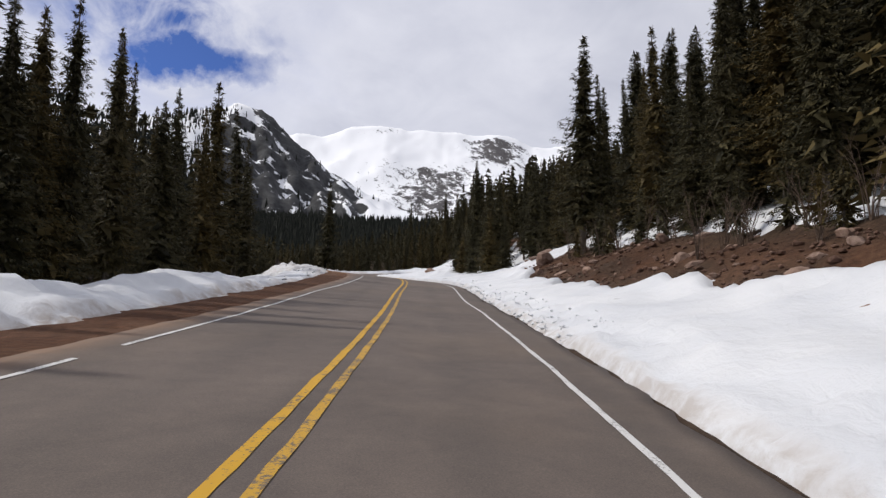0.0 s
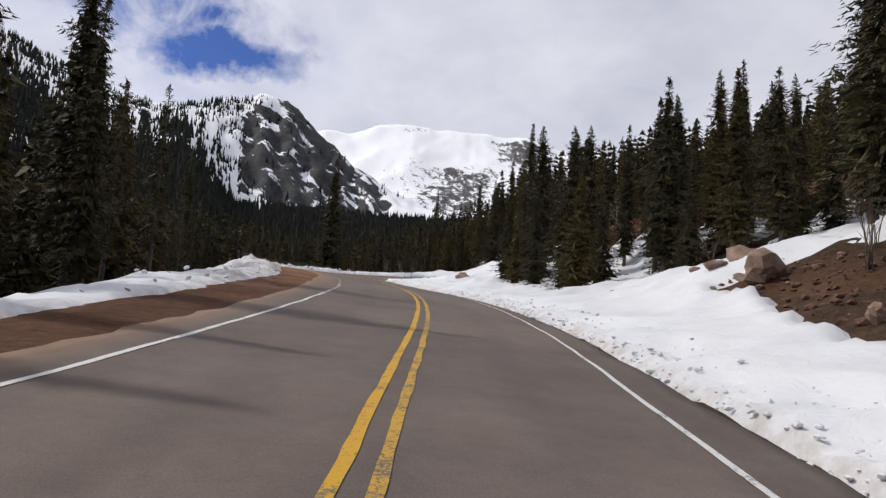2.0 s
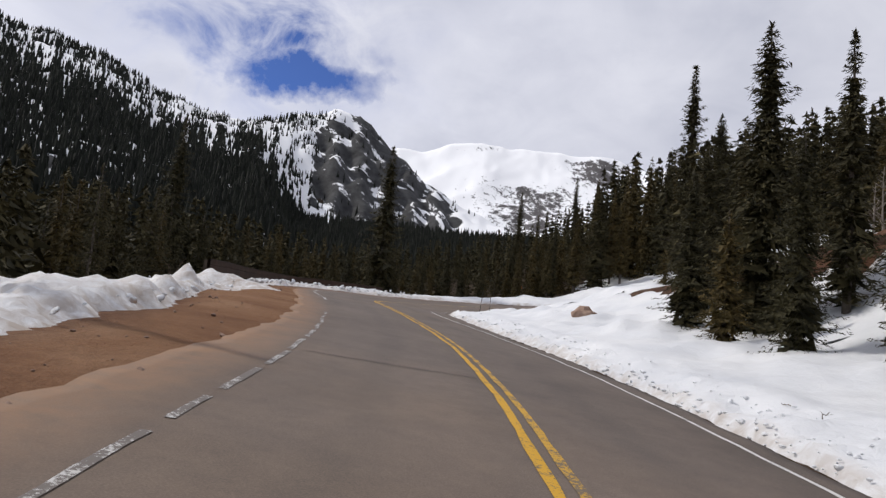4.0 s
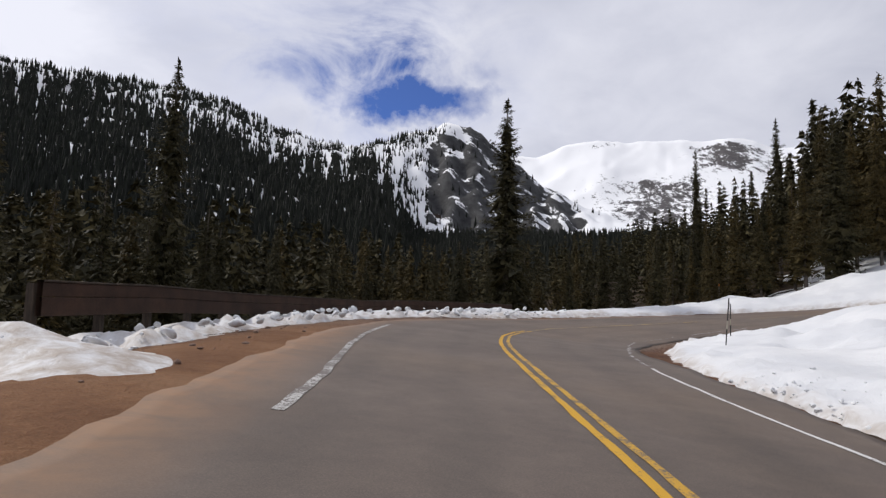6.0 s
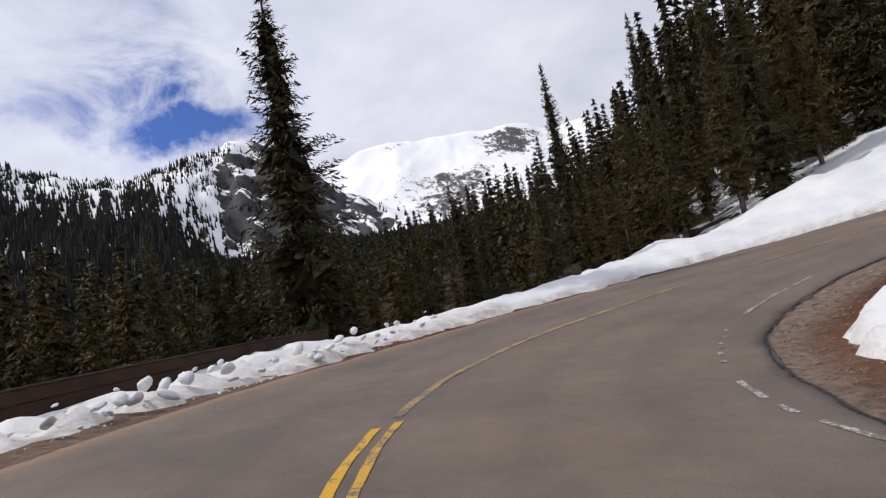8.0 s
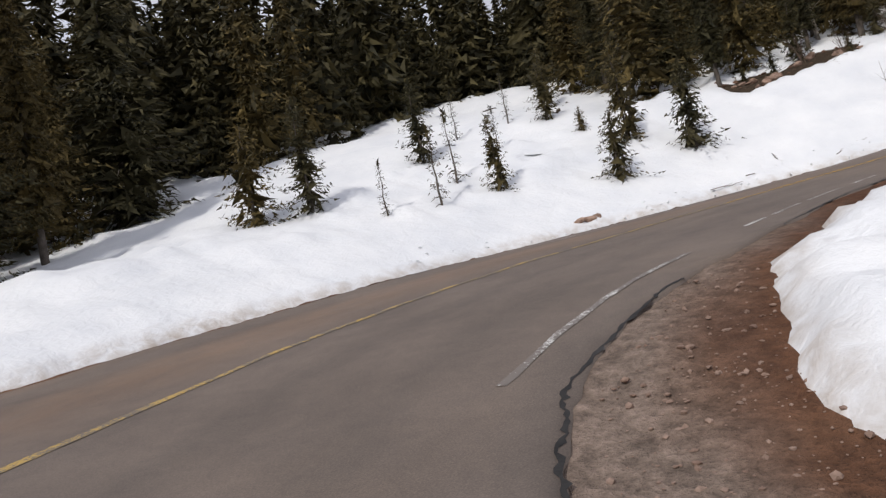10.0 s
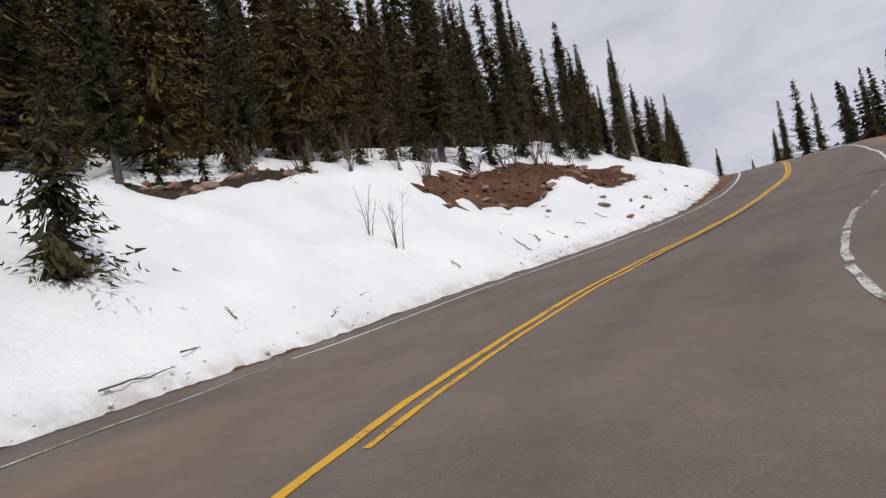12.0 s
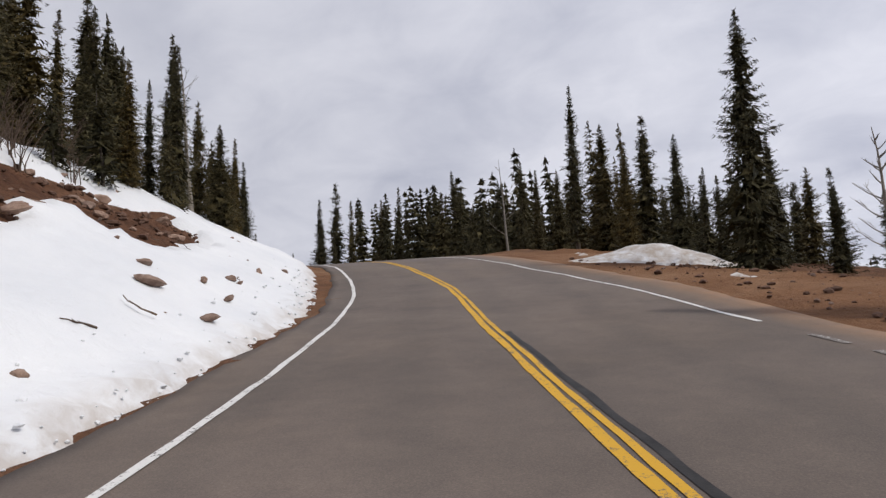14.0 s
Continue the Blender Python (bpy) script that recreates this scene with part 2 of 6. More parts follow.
def make_ground():
    """Bare gravel and earth by the road, needle litter under the trees."""
    m, n, l, b = material("mountain_soil", 0.92, 0.15)
    v = coords(n)
    f1 = noise_of(n, l, v, 0.28, 6, 0.6, 0.4)
    f2 = noise_of(n, l, v, 5, 5, 0.7)
    f3 = noise_of(n, l, v, 28, 4, 0.7)
    soil = ramp_of(n, l, f1, (0.32, (0.070, 0.032, 0.019)), (0.5, (0.125, 0.060, 0.034)), (0.7, (0.18, 0.10, 0.062)))
    soil = mix_of(n, l, 0.9, soil, ramp_of(n, l, f2, (0.3, (0.5, 0.5, 0.5)), (0.72, (1.3, 1.28, 1.25))), "MULTIPLY")
    litter = ramp_of(n, l, f2, (0.35, (0.028, 0.020, 0.014)), (0.7, (0.085, 0.06, 0.04)))
    where = n.new("ShaderNodeAttribute")
    where.attribute_name = "litter"
    gravel = ramp_of(n, l, f2, (0.3, (0.095, 0.072, 0.058)), (0.52, (0.205, 0.155, 0.125)), (0.72, (0.33, 0.25, 0.205)))
    grey = n.new("ShaderNodeAttribute")
    grey.attribute_name = "gravel"
    c = mix_of(n, l, grey.outputs["Fac"], soil, gravel)
    packed = ramp_of(n, l, f1, (0.3, (0.145, 0.068, 0.034)), (0.5, (0.225, 0.115, 0.059)), (0.72, (0.29, 0.168, 0.096)))
    packed = mix_of(n, l, 0.4, packed, ramp_of(n, l, f2, (0.3, (0.6, 0.6, 0.6)), (0.72, (1.2, 1.2, 1.2))), "MULTIPLY")
    level = n.new("ShaderNodeAttribute")
    level.attribute_name = "packed"
    c = mix_of(n, l, level.outputs["Fac"], c, packed)
    c = mix_of(n, l, where.outputs["Fac"], c, litter)
    c = mix_of(n, l, 0.5, c, ramp_of(n, l, f3, (0.3, (0.6, 0.6, 0.6)), (0.72, (1.3, 1.3, 1.3))), "MULTIPLY")
    l.new(c, b.inputs["Base Color"])
    lumps = n.new("ShaderNodeBump")
    lumps.inputs["Strength"].default_value, lumps.inputs["Distance"].default_value = 0.8, 0.14
    l.new(f2, lumps.inputs["Height"])
    bump_of(n, l, f3, 0.6, 0.03, b, lumps.outputs[0])
    return m


def make_peak(name, rock_dark, rock_light, scale, streak, lean, stretched, weights, cut, soft):
    """Rock with snow lying where it is not too steep, and on ledges that run down at a slant."""
    m, n, l, b = material(name, 0.85, 0.2)
    v = coords(n)
    f1 = noise_of(n, l, v, scale, 9, 0.64, 0.6)
    f2 = noise_of(n, l, v, scale * 5, 7, 0.68)
    ledge = n.new("ShaderNodeMapping")
    ledge.vector_type = "TEXTURE"
    ledge.inputs["Scale"].default_value = stretched
    ledge.inputs["Rotation"].default_value = (0.0, lean, 0.0)
    l.new(v, ledge.inputs["Vector"])
    f3 = noise_of(n, l, ledge.outputs[0], streak, 7, 0.62, 0.35)
    rock = ramp_of(n, l, f2, (0.32, rock_dark), (0.68, rock_light))
    rock = mix_of(n, l, 0.6, rock, ramp_of(n, l, f3, (0.35, (0.6, 0.6, 0.6)), (0.65, (1.3, 1.28, 1.25))), "MULTIPLY")
    geo = n.new("ShaderNodeNewGeometry")
    up = n.new("ShaderNodeSeparateXYZ")
    l.new(geo.outputs["Normal"], up.inputs[0])
    bare = n.new("ShaderNodeAttribute")
    bare.attribute_name = "bare"
    total = None
    for sock, w in zip((f1, f3, f2, up.outputs["Z"], bare.outputs["Fac"]), weights):
        mul = n.new("ShaderNodeMath")
        mul.operation = "MULTIPLY"
        mul.inputs[1].default_value = w
        l.new(sock, mul.inputs[0])
        if total is None:
            total = mul.outputs[0]
        else:
            add = n.new("ShaderNodeMath")
            add.operation = "ADD"
            l.new(total, add.inputs[0])
            l.new(mul.outputs[0], add.inputs[1])
            total = add.outputs[0]
    half = n.new("ShaderNodeMath")
    half.operation = "MULTIPLY"
    half.inputs[1].default_value = 0.4
    l.new(total, half.inputs[0])
    mask = ramp_of(n, l, half.outputs[0], (cut * 0.4 - soft, (0, 0, 0)), (cut * 0.4 + soft, (1, 1, 1)))
    l.new(mix_of(n, l, mask, rock, (0.86, 0.87, 0.89)), b.inputs["Base Color"])
    bump_of(n, l, f2, 0.8, 0.05 / scale * 0.25, b)
    return m


def make_foliage(name, dark, light):
    m, n, l, b = material(name, 0.75, 0.2)
    v = coords(n)
    info = n.new("ShaderNodeObjectInfo").outputs["Random"]
    isl = n.new("ShaderNodeNewGeometry").outputs["Random Per Island"]
    c = ramp_of(n, l, isl, (0.0, dark), (1.0, light))
    c = mix_of(n, l, 0.8, c, ramp_of(n, l, info, (0.0, (0.65, 0.7, 0.7)), (0.6, (1.0, 1.0, 1.0)), (1.0, (1.7, 1.38, 0.95))), "MULTIPLY")
    c = mix_of(n, l, 0.5, c, ramp_of(n, l, noise_of(n, l, v, 1.3, 3), (0.3, (0.6, 0.6, 0.6)), (0.7, (1.25, 1.2, 1.1))), "MULTIPLY")
    l.new(c, b.inputs["Base Color"])
    return m


ASPHALT = make_asphalt()
YELLOW = make_paint("yellow_road_paint", (0.58, 0.325, 0.025), (0.15, 0.12, 0.085), 0.435)
WORN_YELLOW = make_paint("worn_yellow_paint", (0.54, 0.31, 0.035), (0.15, 0.12, 0.09), 0.475)
FADED_YELLOW = make_paint("faded_yellow_paint", (0.42, 0.28, 0.085), (0.14, 0.12, 0.10), 0.515)
WHITE = make_paint("white_road_paint", (0.66, 0.65, 0.63), (0.15, 0.14, 0.13), 0.43)
CHIPPED_WHITE = make_paint("chipped_white_paint", (0.50, 0.49, 0.47), (0.152, 0.132, 0.119), 0.515)
WORN_WHITE = make_paint("worn_white_paint", (0.55, 0.54, 0.52), (0.152, 0.132, 0.119), 0.535)
RAGGED_WHITE = make_paint("ragged_white_paint", (0.55, 0.54, 0.52), (0.152, 0.132, 0.119), 0.50)
TAR = blotched("crack_tar", (0.012, 0.011, 0.011), (0.036, 0.034, 0.033), 3, 0.6, 30, 0.3, 0.005)
SNOW = make_snow()
SOIL = make_ground()
ROCK = blotched("pink_granite", (0.17, 0.105, 0.08), (0.36, 0.26, 0.21), 2.5, 0.85, 22, 0.6, 0.02, 0.5)
RUBBLE = blotched("red_brown_rubble", (0.050, 0.026, 0.018), (0.205, 0.122, 0.088), 1.6, 0.9, 18, 0.6, 0.02)
BARK = blotched("spruce_bark", (0.06, 0.05, 0.042), (0.17, 0.145, 0.125), 4, 0.9, 30, 0.7, 0.02, 0.4)
DEAD = blotched("bleached_wood", (0.16, 0.14, 0.12), (0.32, 0.29, 0.26), 5, 0.85, 30, 0.5, 0.01, 0.3)
TWIG = blotched("red_brown_twig", (0.07, 0.05, 0.04), (0.17, 0.12, 0.09), 8, 0.85, 40, 0.4, 0.005, 0.3)
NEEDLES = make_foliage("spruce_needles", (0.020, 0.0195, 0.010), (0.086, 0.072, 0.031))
# needles again, much darker: the far trees' shade is put into the colour
FAR_SHADED_NEEDLES = make_foliage("distant_shaded_needles", (0.008, 0.010, 0.007), (0.017, 0.020, 0.013))
RUST = blotched("weathered_steel", (0.028, 0.016, 0.011), (0.065, 0.034, 0.022), 1.5, 0.75, 20, 0.3, 0.006)
POST_WOOD = blotched("dark_post_wood", (0.03, 0.024, 0.02), (0.08, 0.06, 0.045), 3, 0.9, 25, 0.5, 0.01)
STAKE = blotched("dark_stake_paint", (0.02, 0.02, 0.02), (0.05, 0.045, 0.04), 4, 0.6, 30, 0.2, 0.003)
STAKE_PALE = blotched("pale_stake_band", (0.25, 0.23, 0.18), (0.40, 0.37, 0.30), 4, 0.6, 30, 0.2, 0.003)
ORANGE = blotched("orange_flag_tape", (0.55, 0.16, 0.03), (0.75, 0.25, 0.05), 6, 0.7, 30, 0.2, 0.003)
HILL = make_peak("cliff_and_snow", (0.024, 0.0245, 0.026), (0.082, 0.083, 0.086), 0.018, 0.075, 0.66, (3.4, 2.2, 1.0), (0.6, 1.6, 0.3, 0.35, -0.70), 0.865, 0.008)
PEAK = make_peak("high_snow_and_rock", (0.055, 0.052, 0.055), (0.15, 0.14, 0.14), 0.020, 0.040, 1.15, (3.2, 3.0, 1.0), (0.8, 0.9, 0.9, 0.35, -1.0), 1.34, 0.012)


# ---- mesh helpers ----
def mesh_from(name, verts, faces, mats, index=None, smooth=False):
    """A mesh from arrays: verts (n, 3), faces (m, 3 or 4)."""
    verts, faces = np.asarray(verts, np.float32), np.asarray(faces, np.int32)
    me = bpy.data.meshes.new(name)
    me.vertices.add(len(verts))
    me.vertices.foreach_set("co", verts.ravel())
    k = faces.shape[1]
    me.loops.add(faces.size)
    me.loops.foreach_set("vertex_index", faces.ravel())
    me.polygons.add(len(faces))
    me.polygons.foreach_set("loop_start", np.arange(0, faces.size, k, dtype=np.int32))
    for m in mats:
        me.materials.append(m)
    if index is not None:
        me.polygons.foreach_set("material_index", np.asarray(index, np.int32))
    me.polygons.foreach_set("use_smooth", np.full(len(faces), smooth))
    me.update(calc_edges=True)
    me.validate()
    return me


def part(name, me, parent=None, label="", at=None):
    ob = new(name, me)
    if parent is not None:
        ob.parent = parent
    if at is not None:
        ob.matrix_basis = at
    if label:
        ob["label"] = label
    return ob


def fade(x, a, b):
    t = np.clip((x - a) / (b - a), 0, 1)
    return t * t * (3 - 2 * t)


def wave_noise(x, y, scale, seed, octaves=3):
    """Smooth random relief about 0, about -1 to 1, from sums of turned sines."""
    rng = np.random.RandomState(seed)
    out, amp, total = 0.0, 1.0, 0.0
    for o in range(octaves):
        for k in range(5):
            a, ph = rng.uniform(0, 6.283), rng.uniform(0, 6.283)
            f = 6.283 / scale * (2 ** o) * rng.uniform(0.6, 1.5)
            bend = 0.9 * np.sin(f * 0.37 * (x * math.sin(a + 1) - y * math.cos(a + 1)) + ph * 2)
            out = out + amp * np.sin(f * (x * math.cos(a) + y * math.sin(a)) + ph + bend)
        total += amp * 5
        amp *= 0.55
    return out / total * 2.2


# ---- the road's line ----
LEG_ONE = [(-1.2, -70), (-1.3, -20), (-1.4, 5), (-1.7, 18), (-2.3, 32), (-2.9, 47), (-4.4, 59), (-6.9, 72), (-10.3, 83), (-13.9, 93), (-16.2, 100.5)]
HAIRPIN = [(-17.5, 107.5), (-17.2, 112), (-15.2, 117.6), (-11.9, 121.7), (-8, 124.2), (-4, 125.2), (0, 124.7), (4, 123.2), (8, 121.15), (11.88, 117.85)]
LEG_TWO = [(15.0, 113.68), (17.1, 108.94), (18.85, 103.7), (20.6, 98.6), (23.4, 90.7), (28, 82.3), (35, 74), (45, 67), (58, 62)]
ROAD_Z = [-2.57, -1.3, 0.36, 1.15, 2.04, 3.06, 3.80, 4.42, 5.04, 5.60, 5.87, 6.03, 6.15, 6.30, 6.57, 6.88, 7.22, 7.70, 8.15, 8.51, 8.91,
          9.34, 9.88, 10.42, 11.05, 12.3, 13.8, 14.8, 15.3, 15.4]
ROAD_TILT = [1.6, 1.6, 1.5, 1.7, 2.1, 3.1, 4.1, 4.3, 4.8, 3.6, 4.2, 5.6, 5.8, 5.6, 5.4, 4.8, 4.6, 4.4, 4.2, 3.8, 3.3, 3.0, 2.8, 2.4, 1.5, 0.5, 0, 0, 0, 0]


def spline(points, step):
    p = np.array(points, float)
    q = np.vstack([2 * p[0] - p[1], p, 2 * p[-1] - p[-2]])
    out = []
    for i in range(1, len(q) - 2):
        a, b, c, d = q[i - 1:i + 3]
        la, lb, lc = (np.linalg.norm((v - w)[:2]) for v, w in ((b, a), (c, b), (d, c)))
        m1, m2 = (c - a) / (la + lb) * lb, (d - b) / (lb + lc) * lb
        for u in np.linspace(0, 1, max(2, int(lb / step)), endpoint=False):
            out.append((2 * u**3 - 3 * u**2 + 1) * b + (u**3 - 2 * u**2 + u) * m1 + (3 * u**2 - 2 * u**3) * c + (u**3 - u**2) * m2)
    return np.array(out)


LINE = spline([(*p, z, b) for p, z, b in zip(LEG_ONE + HAIRPIN + LEG_TWO, ROAD_Z, ROAD_TILT)], 0.4)
LS = np.r_[0, np.cumsum(np.linalg.norm(np.diff(LINE[:, :2], axis=0), axis=1))]
LT = np.gradient(LINE[:, :2], axis=0)
LT /= np.linalg.norm(LT, axis=1)[:, None]
LTILT = np.tan(np.radians(LINE[:, 3]))


def station(x, y):
    """Distance along the road, distance to its right, for arrays of places."""
    x, y = np.ravel(x), np.ravel(y)
    s, u = np.empty(len(x)), np.empty(len(x))
    for k in range(0, len(x), 4000):
        d = (x[k:k + 4000, None] - LINE[None, :, 0]) ** 2 + (y[k:k + 4000, None] - LINE[None, :, 1]) ** 2
        i = d.argmin(1)
        s[k:k + 4000] = LS[i]
        dx, dy = x[k:k + 4000] - LINE[i, 0], y[k:k + 4000] - LINE[i, 1]
        u[k:k + 4000] = np.sqrt(d[np.arange(len(i)), i]) * np.sign(dx * LT[i, 1] - dy * LT[i, 0])
    return s, u


def on_road(s, u, lift=0.0):
    """The place at s along and u to the right, on the road's surface."""
    s, u = np.broadcast_arrays(np.asarray(s, float), np.asarray(u, float))
    c = [np.interp(s, LS, LINE[:, k]) for k in range(3)]
    tx, ty, tilt = (np.interp(s, LS, v) for v in (LT[:, 0], LT[:, 1], LTILT))
    n = np.hypot(tx, ty)
    return np.stack([c[0] + u * ty / n, c[1] - u * tx / n, c[2] - tilt * u + lift], -1)


def table(s, *rows):
    return np.interp(s, [r[0] for r in rows], [r[1] for r in rows])


def edge_right(s):
    return table(s, (0, 4.05), (140, 4.2), (158, 4.1), (172, 4.6), (182, 5.65), (193, 5.6), (200, 5.35), (205, 5.25), (210, 5.4), (224, 5.3), (232, 5.2), (240, 4.9), (246, 4.5), (252, 3.9), (258, 3.3), (300, 3.2))


def edge_left(s):
    return -table(s, (0, 4.7), (120, 4.4), (150, 4.9), (170, 5.8), (176, 5.6), (182, 5.1), (190, 4.75), (197, 4.7), (203, 5.2), (208, 5.4), (214, 5.4), (219, 5.45), (228, 5.15), (238, 4.95), (243, 4.55), (248, 4.15), (254, 4.2), (300, 4.6))


def snow_right(s):
    return table(s, (0, 3.95), (140, 4.2), (150, 4.35), (165, 4.2), (174, 5.7), (178, 6.5), (182, 6.75), (188, 6.9), (193, 7.2), (199, 7.25), (205, 6.95), (210, 6.45), (214, 6.3), (224, 5.9), (230, 6.4), (236, 9.0), (300, 40))


def snow_left(s):
    return -table(s, (0, 6.4), (130, 6.3), (140, 7.2), (152, 8.8), (160, 8.3), (170, 7.5), (176, 6.7), (180, 6.0), (186, 5.3), (195, 4.95), (203, 5.4), (209, 5.6), (214, 5.5), (219, 5.45), (228, 5.15), (238, 4.9), (243, 4.5), (248, 4.25), (254, 4.6), (262, 4.9), (300, 6))


# ---- the lie of the land ----
KNOT = np.arange(0, LS[-1], 2.0)
KP = on_road(KNOT, 0 * KNOT)
KTX, KTY, KTILT = (np.interp(KNOT, LS, v) for v in (LT[:, 0], LT[:, 1], LTILT))
# rise beyond the road's edge, by distance, for kinds of roadside
AWAY = np.array([0, 2, 4, 7, 10, 16, 30, 60, 120.0])
SHELF = np.array([0, 0.25, 0.4, 0.6, 1.1, 3.0, 8.5, 18, 30.0])
CUT_RIGHT = np.array([0, 0.25, 0.55, 1.7, 3.2, 5.2, 10.5, 21, 32.0])
FALL_LEFT = np.array([0, 0.0, -0.1, -0.6, -1.1, -2.0, -4.5, -9, -12.0])
FALL_WEST = np.array([0, 0.0, 0.0, -0.8, -2.8, -6.0, -9.5, -12, -9.0])
FALL_RIM = np.array([0, 0.1, 0.2, -0.8, -2.2, -3.6, -4.0, -1.0, 6.0])
FALL_NORTH = np.array([0, 0.2, 0.5, 0.45, -0.7, -2.8, -4.0, -1.0, 6.0])
RISE_EAST = np.array([0, 0.5, 1.5, 3.2, 4.8, 7.8, 14.5, 27, 40.0])
CUT_EAST = np.array([0, 0.6, 1.7, 4.5, 6.2, 8.0, 13.5, 23, 34.0])
CUT_FAR = np.array([0, 0.5, 1.25, 3.2, 4.6, 6.1, 10.5, 19, 29.0])
LOW_RIGHT = np.array([0, -0.02, -0.1, -0.35, -0.8, -2.2, -5.5, -12, -22.0])
ISLAND = np.array([0, 0.03, 0.14, 0.34, 0.6, 1.2, 2.6, 4.8, 7.0])


def roadside(s, right):
    """Weights of the kinds of roadside at s."""
    if right:
        a = fade(s, 158, 172)
        b = fade(s, 222, 236)
        c = fade(s, 122, 133)
        return [((1 - a) * (1 - c), CUT_RIGHT), ((1 - a) * c, SHELF), (a * (1 - b), ISLAND), (a * b, LOW_RIGHT)]
    f, g = fade(s, 241, 250), fade(s, 194, 202)
    a, b, c, d = fade(s, 178, 192), fade(s, 200, 215), fade(s, 222, 234), fade(s, 128, 148)
    return [((1 - a) * (1 - d), FALL_LEFT), ((1 - a) * d, FALL_WEST), (a * (1 - b) * (1 - g), FALL_RIM), (a * (1 - b) * g, FALL_NORTH), (a * b * (1 - c), RISE_EAST), (a * b * c * (1 - f), CUT_EAST), (a * b * c * f, CUT_FAR)]


PROFILES = [np.array([sum(w * p for w, p in roadside(s, side)) for s in KNOT]) for side in (False, True)]
KEDGE = [-edge_left(KNOT), edge_right(KNOT)]


def land(x, y):
    """Height of the bare land near the road, for arrays of places."""
    x, y = np.ravel(x), np.ravel(y)
    out = np.empty(len(x))
    s, u = station(x, y)
    for k in range(0, len(x), 2500):
        X, Y = x[k:k + 2500, None], y[k:k + 2500, None]
        dx, dy = X - KP[None, :, 0], Y - KP[None, :, 1]
        d = np.sqrt(dx * dx + dy * dy) + 1e-3
        side = dx * KTY - dy * KTX
        z = np.zeros_like(d)
        cols = np.broadcast_to(np.arange(len(KNOT)), d.shape)
        for flag, mask in ((0, side <= 0), (1, side > 0)):
            e = np.maximum(d - KEDGE[flag], 0)
            j = np.clip(np.searchsorted(AWAY, e) - 1, 0, len(AWAY) - 2)
            f = np.clip((e - AWAY[j]) / (AWAY[j + 1] - AWAY[j]), 0, 1)
            P = PROFILES[flag]
            r = P[cols, j] * (1 - f) + P[cols, j + 1] * f
            z = np.where(mask, KP[None, :, 2] - KTILT * np.clip(side, -7, 7) + r, z)
        w = d ** -7.0
        out[k:k + 2500] = (w * z).sum(1) / w.sum(1)
    deck = on_road(s, np.clip(u, -8, 8))[:, 2]
    over = np.maximum(u - edge_right(s), -u + edge_left(s))
    near = 1 - fade(over, 0.0, 2.0)
    out = out * (1 - near) + (deck - 0.035) * near
    out = np.where(over < 0, deck - 0.035 - 0.13 * fade(-over, 0.5, 1.3), out)
    hummock = 0.34 * np.exp(-((s - 241.5) / 3.6) ** 2 - ((u - 8.2) / 1.3) ** 2) * (1 + 0.5 * wave_noise(x, y, 1.6, 9))
    out = out + np.where(over > 0.3, hummock, 0)
    rough = fade(over, 1.0, 6.0)
    return out + rough * (0.35 * wave_noise(x, y, 9, 3) + 0.12 * wave_noise(x, y, 2.4, 5))


RIDGE_AZ = [-100, -80, -56, -46.5, -41.4, -38, -36.3, -34.7, -31.5, -28.3, -26, -24.2, -21.5, -19.2, -17.3, -15.4, -14.5, -13.6, -10.5, -7.0, -3, 6, 20, 60]
RIDGE_EL = [15, 17, 18.6, 18.8, 18.6, 18.0, 17.3, 16.5, 15.7, 15.3, 15.7, 16.6, 17.1, 17.6, 17.3, 15.9, 15.2, 14.3, 12.5, 10.4, 8.8, 8.2, 3, 3]
HUB = (-6.0, 60.0, 5.5)


def hill_height(az, r):
    """The wooded hill across the valley: height by bearing and distance from the hub."""
    el = np.interp(az, RIDGE_AZ, RIDGE_EL)
    el = el + 0.10 * np.sin(az * 1.9 + 1) + 0.06 * np.sin(az * 5.3)
    far_r = 850.0
    top = HUB[2] + far_r * np.tan(np.radians(el - 0.6))
    q = np.clip((r - 120) / (far_r - 120), 0, 1)
    steep = fade(az, -27, -21)
    foot = -9 + 92 * np.clip((r - 120) / 500, 0, 1) ** 1.15
    cliff = np.minimum(foot, top) + np.maximum(top - 83, 0) * np.clip((r - 620) / 230, 0, 1) ** 1.1
    z = (-9 + (top + 9) * q ** 1.25) * (1 - steep) + cliff * steep
    return np.where(r > far_r, top - (r - far_r) * 0.45, z)


# ---- ground ----
def graded(lo, hi, step, ends, grow=1.22):
    """Even steps from lo to hi, then growing ones out to the ends."""
    mid = list(np.arange(lo, hi + step / 2, step))
    st, v = step, lo
    left = []
    while v > ends[0]:
        st *= grow
        v -= st
        left.append(v)
    st, v = step, mid[-1]
    right = []
    while v < ends[1]:
        st *= grow
        v += st
        right.append(v)
    return np.array(left[::-1] + mid + right)


def sheet(xs, ys):
    gx, gy = np.meshgrid(xs, ys)
    n, m = len(xs), len(ys)
    i = np.arange(n * m).reshape(m, n)
    faces = np.stack([i[:-1, :-1], i[:-1, 1:], i[1:, 1:], i[1:, :-1]], -1).reshape(-1, 4)
    return gx.ravel(), gy.ravel(), faces


